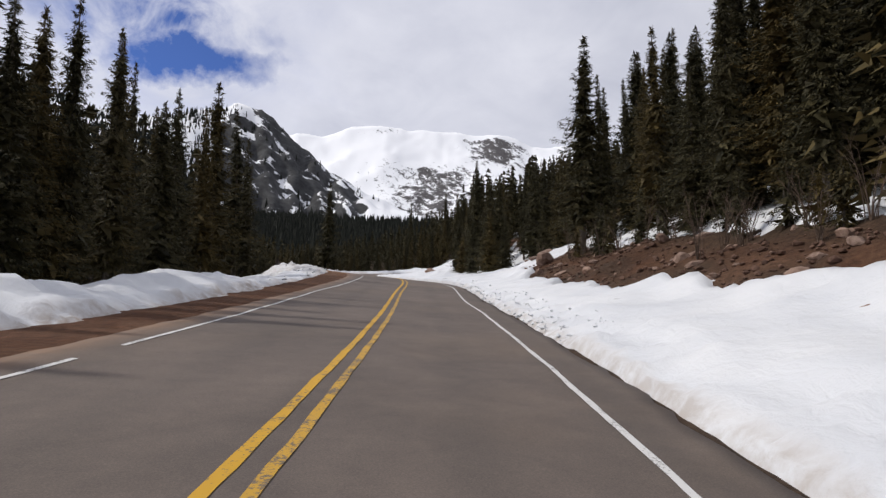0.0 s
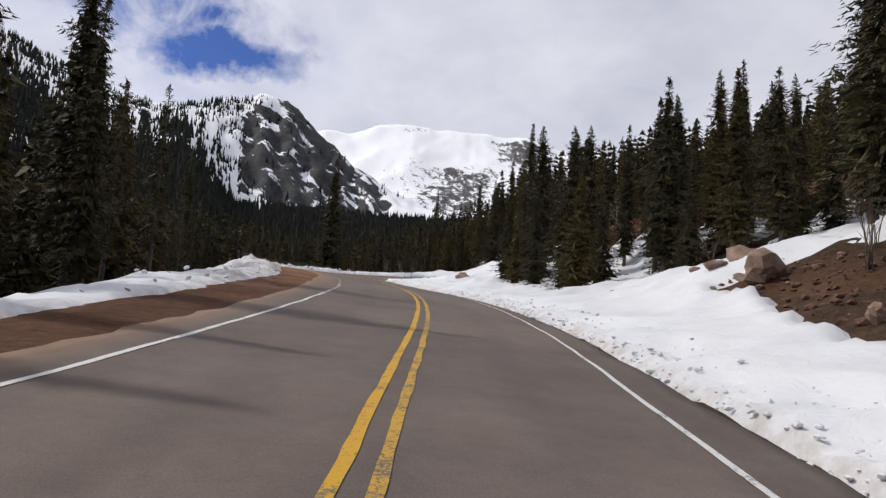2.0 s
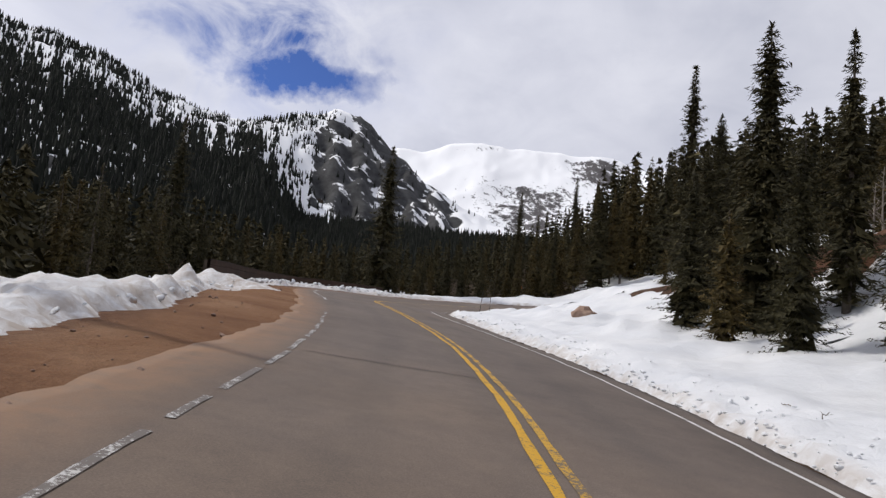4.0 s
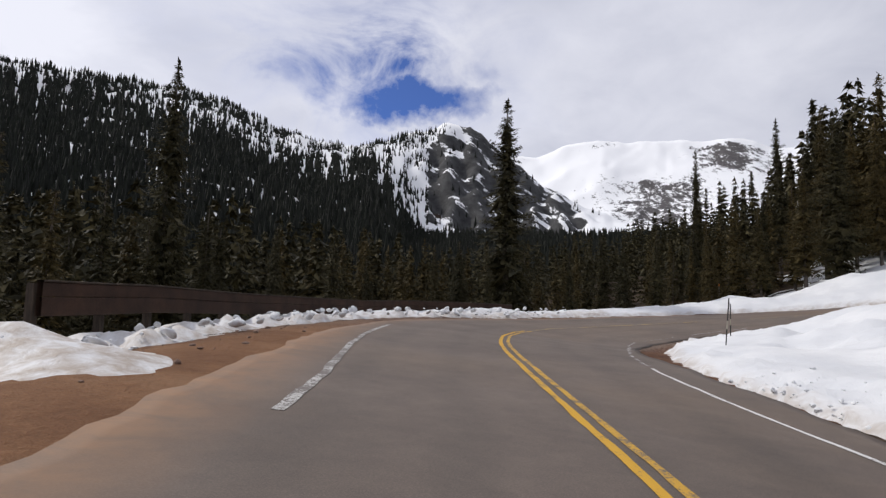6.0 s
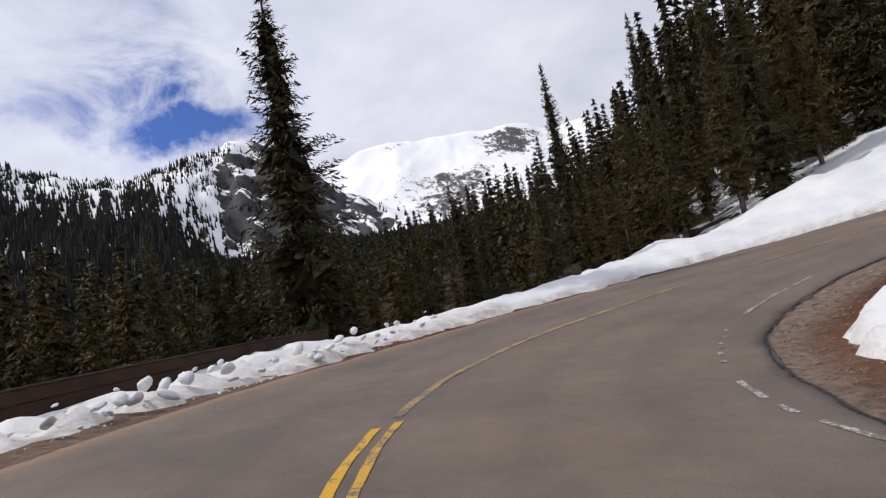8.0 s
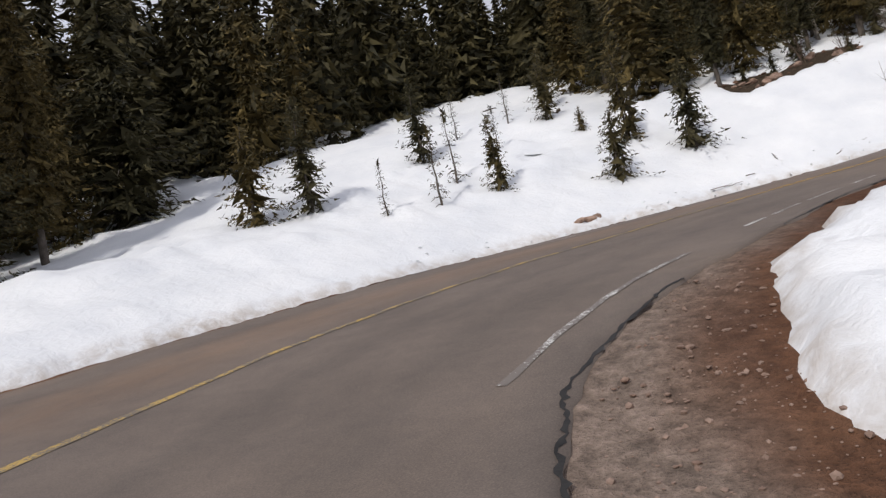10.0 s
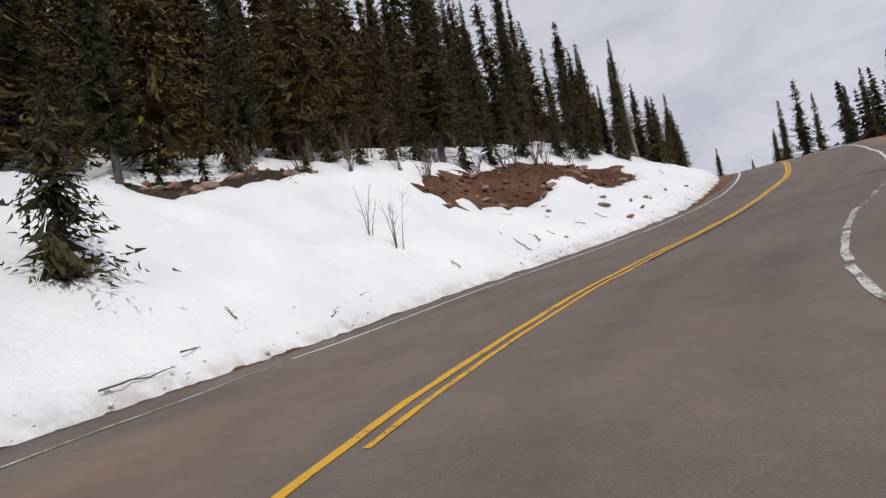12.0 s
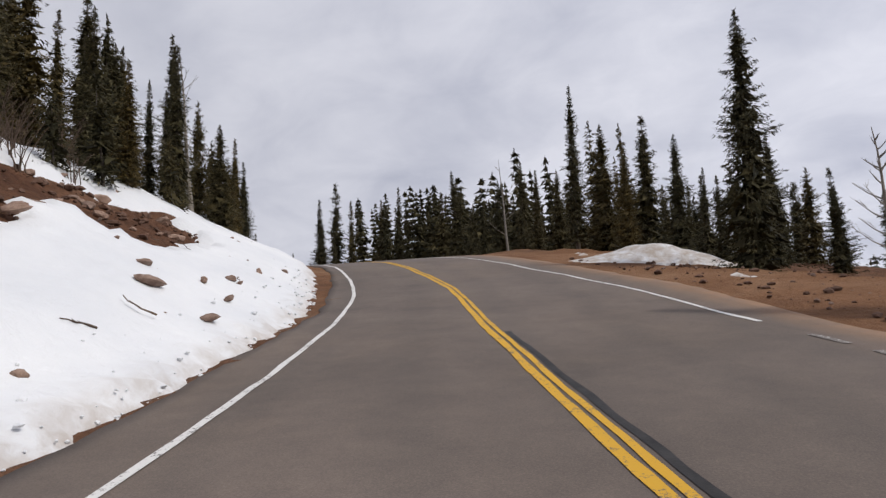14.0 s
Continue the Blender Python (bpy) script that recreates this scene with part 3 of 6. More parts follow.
def terrain(x, y):
    """The whole land: near the road, and out to the hill and the horizon."""
    z = land(x, y)
    dx, dy = np.ravel(x) - HUB[0], np.ravel(y) - HUB[1]
    r, az = np.hypot(dx, dy), np.degrees(np.arctan2(dx, dy))
    far = np.where(np.abs(az) < 100, hill_height(az, r) - 22 * fade(r, 140, 320), -20 - 0.02 * r)
    far = np.where(r > 1000, np.minimum(far, -60.0), far)
    east = fade(az, 0, 25)
    far = far * (1 - east) + east * (18 - 0.02 * r)
    s, u = station(x, y)
    t = fade(np.abs(u), 45, 130)
    return z * (1 - t) + far * t


gx, gy, gf = sheet(graded(-45, 52, 0.6, (-3000, 3000)), graded(-12, 160, 0.6, (-2500, 4200)))
gz = terrain(gx, gy)
me = mesh_from("ground", np.stack([gx, gy, gz], 1), gf, [SOIL], smooth=True)
gs, gu = station(gx, gy)
litter = np.where(gu < 0, fade(-gu + snow_left(gs), 1.0, 4.0), fade(gu, 9, 15))
bank_zone = fade(gs, 70, 84) * (1 - fade(gs, 122, 132)) * (gu > 0) * (1 - fade(gu, 9.8, 11.6))
bank_zone = np.maximum(bank_zone, fade(gs, 234, 240) * (1 - fade(gs, 264, 270)) * (gu < 0) * (1 - fade(-gu, 12.5, 15)))
open_right = fade(gs, 228, 238) * (gu > 0) * (1 - fade(gu, 14, 26))
litter = litter * (1 - bank_zone) * (1 - open_right)
litter = np.maximum(litter, bank_zone * (gu > 0) * np.clip(0.62 + 0.45 * wave_noise(gx, gy, 5, 91) - 0.5 * (1 - fade(gs, 80, 86)), 0.1, 0.9))
# a strip as dark as litter between asphalt and snow, first leg
litter = np.where((gu > 0) & (gs < 160) & (gu < snow_right(gs) + 0.6), 0.85, litter)
a = me.attributes.new("litter", "FLOAT", "POINT")
a.data.foreach_set("value", litter.astype(np.float32))
gravel = fade(gs, 174, 182) * (1 - fade(gs, 212, 218)) * (gu > 4.0) * (1 - fade(gu - snow_right(gs), -1.0, -0.3))
gravel = np.maximum(gravel, 0.5 * fade(gs, 160, 172) * (1 - fade(gs, 186, 192)) * (gu < 0))
a = me.attributes.new("gravel", "FLOAT", "POINT")
a.data.foreach_set("value", gravel.astype(np.float32))
packed = fade(gs, 118, 136) * (1 - fade(gs, 166, 180)) * (gu < 0) * (1 - fade(-gu + snow_left(gs), -0.7, 0.3))
packed = np.maximum(packed, fade(gs, 234, 240) * (1 - fade(gs, 275, 285)) * (gu > 0) * (1 - fade(gu, 8.5, 10.5)) * 0.9)
packed = np.maximum(packed, fade(gs, 244, 250) * (gu < 0) * (1 - fade(-gu + snow_left(gs), -0.3, 0.5)) * 0.8)
a = me.attributes.new("packed", "FLOAT", "POINT")
a.data.foreach_set("value", packed.astype(np.float32))
tagged(part("ground", me), "brown gravelly soil and dark needle litter", "ground", kind="structure")


# ---- snow ----
def snow_depth(x, y, s, u):
    """Depth of the snow over the bare land; below zero where there is none."""
    n1, n2, n3 = wave_noise(x, y, 7, 11), wave_noise(x, y, 1.5, 13, 4), wave_noise(x, y, 20, 17)
    n4 = wave_noise(x, y, 0.9, 19, 2) + 0.8 * wave_noise(x, y, 3.1, 23, 2)
    calm_r = 0.35 + 0.65 * fade(s, 165, 178)
    calm_l = 1 - 0.65 * fade(s, 200, 214)
    rt, lf = u - snow_right(s) + calm_r * (0.16 * n2 + 0.1 * n1), -u + snow_left(s) + calm_l * (0.22 * n2 + 0.2 * n1)
    d = np.full(len(x), -0.4)
    # uphill side of the first leg, and the island inside the bend
    body = -0.06 + 0.30 * fade(rt, 0, 0.35) + 0.12 * fade(rt, 0.3, 3) + 0.06 * n1 * fade(rt, 0.5, 3) + 0.15 * n2 * fade(rt, 0.1, 0.5) * (1 - fade(rt, 1.2, 3.0))
    woods = 0.26 + 0.14 * fade(s, 106, 116) + 0.42 * n3 + 0.12 * n1
    deep = fade(rt, 7.0, 10.5)
    body = body * (1 - deep) + np.minimum(body, woods) * deep
    bare = fade(s, 66, 80) * (1 - fade(s, 116.5, 120.5)) * fade(rt - table(s, (66, 7.2), (80, 6.6), (84, 5.6), (88.5, 4.8), (94, 4.0), (110, 3.9), (113, 4.2), (119, 5.4)) - 0.55 * n1 - 0.35 * n2, -0.25, 0.45) * (1 - fade(rt + 0.5 * n2, 8.6, 10.4))
    body = body - 0.9 * bare
    d = np.where((u > 0) & (s < 236), body, d)
    lip = fade(s, 228, 236) * (u > 0)
    d = d - 0.8 * lip
    # ploughed ridge on the outer side
    low = 1 - fade(s, 196, 210)
    shelf = fade(s, 150, 157) * (1 - fade(s, 176, 184))
    height = table(s, (0, 1.22), (92, 1.22), (104, 0.80), (110, 0.55), (117, 0.32), (127, 0.30), (131, 0.36), (135, 0.60), (139, 0.85), (143, 0.85), (150, 0.90), (166, 0.38), (178, 0.32), (188, 0.30), (198, 0.36), (205, 0.45))
    calm = 1 - fade(s, 112, 122)
    ridge = -0.06 + height * (fade(lf, 0, 0.7) * (1 - 0.45 * calm) + 0.45 * calm * fade(lf, 0.7, 2.2)) * (0.75 + (0.30 - 0.18 * (1 - fade(s, 148, 156))) * n2 + (0.2 - 0.1 * calm) * n1 + fade(s, 116, 126) * (1 - fade(s, 156, 168)) * 0.20 * n4) - 0.35 * fade(lf, 2.6, 5.5) * (1 - shelf) + (0.25 - 0.2 * shelf) * fade(lf, 3.0, 7.0) * n1
    clods = fade(s, 140, 152) * (1 - fade(s, 184, 194)) * fade(lf, 0, 0.8) * (1 - fade(lf, 2.0, 3.2)) * (0.16 * n2 - 0.10)
    drift = fade(s, 157, 161) * (1 - fade(s, 189, 194)) * np.exp(-((lf - table(s, (158, 2.8), (172, 1.9), (180, 2.0), (190, 2.7))) / 0.9) ** 2)
    ridge = ridge + clods - 0.8 * fade(lf, 5, 9) + 0.13 * drift
    slope = -0.06 + 0.32 * fade(lf, 0, 0.5) + 0.05 * n1 + 0.07 * n2 * fade(lf, 0.1, 0.6) * (1 - 0.7 * fade(lf, 1.2, 3.0))
    foot = table(s, (237.0, 10.4), (239, 9.1), (241.2, 8.2), (243, 8.5), (245, 9.0), (246.5, 9.9), (247.6, 7.9), (252.5, 8.0), (256, 9.2)) - 0.35 + 0.5 * n2
    brow = table(s, (237.0, 10.4), (240, 11.3), (246.7, 11.9), (249.6, 11.2), (256, 9.4)) + 0.4 * n2
    holes = fade(s, 236.8, 237.6) * (1 - fade(s, 255, 256)) * fade(-u - foot, -0.1, 0.35) * (1 - fade(-u - brow, -0.3, 0.2))
    dark = fade(s, 228.5, 230) * (1 - fade(s, 234, 235.5)) * fade(-u, 12.0, 12.6) * (1 - fade(-u, 14.2, 15.2))
    slope = slope - 0.8 * holes - 0.7 * dark
    slope = np.where(lf > 7, np.minimum(slope, np.where(s > 221, 0.34 + 0.24 * n3, 0.36 - 0.3 * fade(lf, 26, 36) + 0.3 * n3 * fade(lf, 12, 20))), slope)
    left = ridge * low + slope * (1 - low)
    left = np.where(s > 268, -0.06 + 0.2 * fade(lf, 0, 0.5) - 0.3 * fade(lf, 4, 8), left)
    d = np.where(u < 0, left, d)
    # heaps left by the plough
    for hx, hy, rx, ry, h in ((-22.3, 85.6, 3.4, 1.6, 1.0), (-20.6, 80.5, 2.2, 2.6, 0.75), (-24.5, 89.5, 2.4, 1.4, 0.75), (18.2, 85.4, 2.4, 1.1, 0.52), (8.5, 95.5, 1.8, 1.3, 0.5)):
        q = ((x - hx) / rx) ** 2 + ((y - hy) / ry) ** 2
        d = np.maximum(d, -0.1 + (h + 0.1) * np.exp(-q * 1.3) * (1 + 0.22 * n2))
    # crumbs along the far verge of the second leg
    verge = (u > 0) * fade(s, 240, 244) * (1 - fade(s, 256, 262))
    d = np.where(verge > 0, np.maximum(d, 0.20 * np.exp(-((u - 6.4) / 0.35) ** 2) * (n2 - 0.1) - 0.05), d)
    on = np.maximum(u - edge_right(s), -u + edge_left(s))
    return np.where(on < 0.02, -0.3, d)


def snow_sheet(name, xs, ys, lower, reach, label):
    x, y, f = sheet(xs, ys)
    s, u = station(x, y)
    keep = (np.abs(u) < reach[1]) & (np.abs(u) >= reach[0])
    f = f[keep[f].any(1)]
    used = np.unique(f)
    back = np.full(len(x), -1)
    back[used] = np.arange(len(used))
    f, x, y, s, u = back[f], x[used], y[used], s[used], u[used]
    depth = snow_depth(x, y, s, u)
    f = f[(depth[f] > -0.02).any(1)]
    used = np.unique(f)
    back = np.full(len(x), -1)
    back[used] = np.arange(len(used))
    f, x, y, s, u, depth = back[f], x[used], y[used], s[used], u[used], depth[used]
    z = terrain(x, y) + depth - lower
    m = mesh_from(name, np.stack([x, y, z], 1), f, [SNOW], smooth=True)
    rim = np.maximum(1 - (u - snow_right(s)) / 0.55, 0) * (u > 0) + np.maximum(1 - (-u + snow_left(s)) / np.where((s > 118) & (s < 196), 2.2, 0.6), 0) * (u < 0)
    g = m.attributes.new("grime", "FLOAT", "POINT")
    heap = 0.55 * fade(s, 118, 126) * (1 - fade(s, 172, 184)) * (u < 0)
    g.data.foreach_set("value", np.clip(np.maximum(rim * 1.1, heap), 0, 1).astype(np.float32))
    return tagged(part(name, m), label, "snow", kind="stuff")


snow_sheet("roadside_snow", np.arange(-34, 44, 0.3), np.arange(-6, 146, 0.3), 0.0, (0, 15), "old white snow with dirty ploughed edges beside the road")
snow_sheet("woodland_snow", np.arange(-60, 75, 1.2), np.arange(-30, 190, 1.2), 0.04, (14.2, 60), "patchy old snow under the spruces")


# ---- road ----
rs = np.arange(30.0, LS[-1] - 1, 0.5)
across = np.r_[0, 0.03, 0.08, np.linspace(0.14, 0.86, 9), 0.92, 0.97, 1]
rng = np.random.RandomState(4)
el_, er_ = edge_left(rs), edge_right(rs)
jag_l = 0.10 * wave_noise(rs, rs * 0, 3, 21) + 0.05 * rng.uniform(-1, 1, len(rs))
jag_r = 0.09 * wave_noise(rs, rs * 0, 2.5, 22) + 0.05 * rng.uniform(-1, 1, len(rs))
ww = (el_ + jag_l)[:, None] * (1 - across) + (er_ + jag_r)[:, None] * across
rows_ = on_road(np.repeat(rs[:, None], 15, 1), ww, 0.0)
sag = 0.012 * wave_noise(rows_[..., 0], rows_[..., 1], 5, 8)
rows_[..., 2] += sag
low_l, low_r = rows_[:, :1].copy(), rows_[:, -1:].copy()
low_l[..., 2] -= 0.14
low_r[..., 2] -= 0.14
rows_ = np.concatenate([low_l, rows_, low_r], 1)
nn = rows_.shape[1]
idx = np.arange(len(rs) * nn).reshape(len(rs), nn)
rf = np.stack([idx[:-1, :-1], idx[:-1, 1:], idx[1:, 1:], idx[1:, :-1]], -1).reshape(-1, 4)
road_mesh = mesh_from("road", rows_.reshape(-1, 3), rf, [ASPHALT], smooth=True)
a = road_mesh.attributes.new("across", "FLOAT", "POINT")
a.data.foreach_set("value", np.concatenate([ww[:, :1], ww, ww[:, -1:]], 1).ravel().astype(np.float32))
wide = np.concatenate([ww[:, :1], ww, ww[:, -1:]], 1)
dust = (1 - fade(wide - el_[:, None], 0.1, 1.5)) * (fade(rs, 116, 134) * (1 - fade(rs, 166, 182)))[:, None]
dust = np.maximum(dust, 0.7 * (1 - fade(wide - el_[:, None], 0.0, 0.9)) * (1 - fade(rs, 196, 214))[:, None])
dust = np.maximum(dust, (1 - fade(er_[:, None] - wide, 0.0, 1.0)) * fade(rs, 232, 240)[:, None])
dust = np.maximum(dust, 0.35 * (1 - fade(np.abs(wide + 2.2), 0.6, 1.8)) * (fade(rs, 200, 206) * (1 - fade(rs, 222, 230)))[:, None])
a = road_mesh.attributes.new("dust", "FLOAT", "POINT")
a.data.foreach_set("value", dust.ravel().astype(np.float32))
road = tagged(part("road", road_mesh), "worn grey asphalt mountain road with painted lines", "road", kind="structure")


def ribbon(name, s0, s1, offset, width, mat, lift, label="", wobble=0.0, seed=1, step=0.35, jitter=0.0):
    """A flat stripe along the road from s0 to s1."""
    s = np.arange(s0, s1 + 0.01, step)
    c = (offset(s) if callable(offset) else offset + 0 * s) + wobble * wave_noise(s, 0 * s, 2.2, seed)
    w = width * (1 + 0.16 * wave_noise(s, 0 * s, 1.7, seed + 1))
    if jitter:
        rough = np.random.RandomState(seed).uniform(-1, 1, (2, len(s)))
        c, w = c + jitter * rough[0], w * (1 + 0.6 * rough[1])
    v = []
    for k in (-0.5, 0.5):
        p = on_road(s, c + k * w, lift)
        p[:, 2] += 0.012 * wave_noise(p[:, 0], p[:, 1], 5, 8)
        v.append(p)
    v = np.stack(v, 1).reshape(-1, 3)
    i = np.arange(len(s) - 1) * 2
    f = np.stack([i, i + 1, i + 3, i + 2], 1)
    return part(name, mesh_from(name, v, f, [mat]), road, label)


def centre(s):
    """Drift of the painted centre line from the middle of the road."""
    s = np.asarray(s, float)
    return sum(drift_table(s + k) for k in (-3, -2, -1, 0, 1, 2, 3)) / 7


def drift_table(s):
    return table(s, (0, 0), (112, 0.0), (118, 0.05), (124, 0.22), (136, 0.24), (141, 0.14), (150, 0), (162, -0.08), (168, -0.18), (176, -0.15), (182, -0.02), (188, -0.28), (193, -0.22), (197, -0.22), (205, -0.15), (214, 0),
                 (226, 0.42), (229, 0.26), (231, 0.24), (233, 0.26), (234.5, 0.16), (236, 0.0), (237.5, -0.12), (239, -0.13), (241, -0.2), (243, -0.33), (247, -0.63), (253, -0.95), (258, -1.35), (300, -1.5))


def spread_of_pair(s):
    """Half the distance between the two centre lines of the second leg."""
    return table(s, (222, 0.12), (229, 0.11), (232.5, 0.115), (235, 0.09), (237, 0.075), (262, 0.075), (275, 0.12))


def white_right(s):
    return table(s, (0, 3.25), (92, 3.25), (98, 3.15), (110, 3.35), (118, 3.4), (133, 3.65), (143, 3.55), (152, 3.4), (160, 3.0), (165, 3.1), (170, 3.75), (174, 4.4), (178, 4.95), (190, 4.75), (195, 4.55), (200, 4.3), (206, 4.6), (226, 4.65), (231, 4.2), (235, 3.88), (239, 3.78), (241, 3.8), (243, 3.7), (246, 3.38), (250, 2.8), (255, 2.2), (260, 1.8), (300, 1.8))


def white_left(s):
    return -table(s, (0, 3.6), (88, 3.65), (100, 3.7), (106, 3.5), (118, 3.35), (126, 3.15), (135, 3.4), (144, 3.75), (160, 3.85), (169, 4.5), (176, 4.85), (215, 4.3), (222, 4.2), (231, 4.1), (236, 4.0), (240, 3.75), (246, 3.45), (252, 3.5), (259, 3.75), (300, 3.8))


ribbon("yellow_line", 30, 182, lambda s: centre(s) - table(s, (110, 0.15), (130, 0.125)), 0.125, YELLOW, 0.009, "yellow painted centre line", 0.015, 31)
ribbon("yellow_line", 30, 182.5, lambda s: centre(s) + table(s, (110, 0.17), (130, 0.125)), 0.115, WORN_YELLOW, 0.009, "yellow painted centre line", 0.015, 33)
for s0, s1 in ((182.6, 199.0), (202, 221)):
    ribbon("faded_line", s0, s1, centre, 0.17, FADED_YELLOW, 0.009, "nearly worn-away yellow centre line", 0.03, int(s0))
ribbon("yellow_line", 221, 296, lambda s: centre(s) - spread_of_pair(s), 0.12, YELLOW, 0.009, "yellow painted centre line", 0.012, 35)
ribbon("yellow_line", 222.5, 296, lambda s: centre(s) + spread_of_pair(s), 0.085, YELLOW, 0.009, "yellow painted centre line", 0.012, 37)
ribbon("white_line", 30, 166, white_right, 0.09, WHITE, 0.009, "white painted edge line", 0.012, 41)
rng = np.random.RandomState(12)


def dashes(s0, s1, offset, lo, hi, gap, mat, width=0.11):
    s = s0
    while s < s1:
        e = s + rng.uniform(lo, hi)
        ribbon("worn_dash", s, min(e, s1), offset, width, mat, 0.009, "chipped white edge line", 0.03, int(s * 7))
        s = e + rng.uniform(*gap)


dashes(166.5, 184, white_right, 1.0, 2.4, (0.15, 0.5), WORN_WHITE)
dashes(186, 192, white_right, 0.3, 0.7, (0.3, 0.7), WORN_WHITE)
ribbon("worn_dash", 193.4, 199.6, white_right, 0.12, WORN_WHITE, 0.009, "chipped white edge line", 0.03, 51)
ribbon("worn_dash", 205, 212, white_right, 0.11, WORN_WHITE, 0.009, "chipped white edge line", 0.03, 52)
dashes(214.5, 222, lambda s: white_right(s) - 0.10, 0.9, 1.9, (0.1, 0.3), CHIPPED_WHITE, 0.11)
dashes(222.6, 236, white_right, 2.5, 4.5, (0.06, 0.2), RAGGED_WHITE, 0.115)
dashes(236.2, 242.6, white_right, 0.9, 2.2, (0.15, 0.6), WORN_WHITE, 0.11)
ribbon("white_line", 243, 290, white_right, 0.09, WHITE, 0.009, "white painted edge line", 0.02, 53)
ribbon("white_line", 30, 79.0, white_left, 0.11, WHITE, 0.009, "white painted edge line", 0.012, 43)
ribbon("white_line", 80.4, 121.0, white_left, 0.10, WHITE, 0.009, "white painted edge line", 0.012, 44)
ribbon("worn_dash", 121.2, 123.3, white_left, 0.13, RAGGED_WHITE, 0.009, "chipped white edge line", 0.03, 61)
ribbon("worn_dash", 123.6, 127.8, white_left, 0.12, RAGGED_WHITE, 0.009, "chipped white edge line", 0.03, 62)
dashes(128.3, 148, white_left, 1.2, 2.4, (0.1, 0.4), WORN_WHITE, 0.10)
ribbon("worn_dash", 157, 175.5, white_left, 0.15, CHIPPED_WHITE, 0.009, "chipped white edge line", 0.03, 54)
ribbon("white_line", 217, 227, white_left, 0.09, CHIPPED_WHITE, 0.009, "white painted edge line", 0.02, 55)
ribbon("white_line", 227, 290, white_left, 0.10, WHITE, 0.009, "white painted edge line", 0.015, 56)
ribbon("tar_seam", 232.6, 243.8, lambda s: centre(s) + spread_of_pair(s) + 0.125 + 0.02 * np.sin((s - 232.6) / 11.2 * 3.14), 0.10, TAR, 0.007, "black tar seam beside the centre line", 0.03, 57)
ribbon("edge_crack", 176, 210, lambda s: edge_right(s) - 0.03, 0.05, TAR, 0.007, "black crumbling crack at the asphalt edge", 0.05, 58, 0.14, 0.025)
ribbon("edge_crack", 214, 229, lambda s: edge_right(s) - 0.03, 0.05, TAR, 0.007, "black crumbling crack at the asphalt edge", 0.05, 59, 0.14, 0.025)


def cross_crack(s, u0, u1, lean, width):
    u = np.arange(u0, u1, 0.25)
    ss = s + lean * (u - u0) + 0.12 * wave_noise(u, 0 * u, 2.0, int(s))
    v = np.stack([on_road(ss + k * width, u, 0.007) for k in (-0.5, 0.5)], 1)
    v[..., 2] += 0.012 * wave_noise(v[..., 0], v[..., 1], 5, 8)
    i = np.arange(len(u) - 1) * 2
    part("cross_crack", mesh_from("cross_crack", v.reshape(-1, 3), np.stack([i, i + 2, i + 3, i + 1], 1), [TAR]), road, "thin dark crack across the lane")


cross_crack(136.4, -3.2, 0.8, 0.10, 0.035)
cross_crack(123.2, -2.9, 2.9, -0.02, 0.045)


# ---- far mountains ----
def polar_land(name, az0, az1, n_az, radii, height, mat, label, bare=None, jag=0.0, seed=1):
    azs = np.linspace(az0, az1, n_az)
    A, Rr = np.meshgrid(azs, radii)
    z = height(A, Rr)
    x, y = HUB[0] + Rr * np.sin(np.radians(A)), HUB[1] + Rr * np.cos(np.radians(A))
    if jag:
        k = fade(Rr, radii[0], radii[0] + 0.3 * (radii[-1] - radii[0]))
        relief = np.array([noise.ridged_multi_fractal(Vector((a / (jag * 26), b / (jag * 40), seed)), 0.9, 2.1, 5, 1.0, 2.0) for a, b in zip(x.ravel(), y.ravel())])
        z = z + k * jag * 1.6 * (relief.reshape(x.shape) - 1.1)
    n, m = n_az, len(radii)
    i = np.arange(n * m).reshape(m, n)
    f = np.stack([i[:-1, :-1], i[1:, :-1], i[1:, 1:], i[:-1, 1:]], -1).reshape(-1, 4)
    me = mesh_from(name, np.stack([x.ravel(), y.ravel(), z.ravel()], 1), f, [mat], smooth=True)
    g = me.attributes.new("bare", "FLOAT", "POINT")
    g.data.foreach_set("value", (bare(A, Rr) if bare else np.zeros_like(A)).ravel().astype(np.float32))
    return tagged(part(name, me), label, "mountain", kind="structure")


PEAK_AZ = [-40, -20, -13.7, -11, -9, -7.6, -5.6, -2.5, -0.2, 1.4, 4.4, 6.6, 8.0, 9.4, 11.4, 14, 20, 30]
PEAK_EL = [9, 12.5, 14.3, 14.6, 15.3, 15.6, 15.95, 15.5, 15.3, 15.55, 15.35, 15.0, 14.2, 13.9, 14.1, 13.0, 11, 8]


def peak_height(az, r):
    el = np.interp(az, PEAK_AZ, PEAK_EL) 
    top = HUB[2] + 3400 * np.tan(np.radians(el))
    q = np.clip((r - 1500) / 1900, 0, 1)
    return np.where(r > 3400, top - (r - 3400) * 0.5, 60 + (top - 60) * q ** 1.5)


def peak_bare(az, r):
    q = np.clip((r - 1500) / 1900, 0, 1)
    cliff = np.exp(-((az - 4.6) / 3.2) ** 2) * fade(q, 0.76, 0.84) * (1 - fade(q, 0.955, 0.99))
    foot = np.exp(-((az + 1.0) / 5.5) ** 2) * (1 - fade(q, 0.70, 0.83))
    crest = np.exp(-((az + 5.4) / 2.2) ** 2) * fade(q, 0.92, 0.96) * 0.45
    return np.clip(0.50 * cliff + 0.42 * foot + 0.42 * crest - 0.10, -0.2, 1)


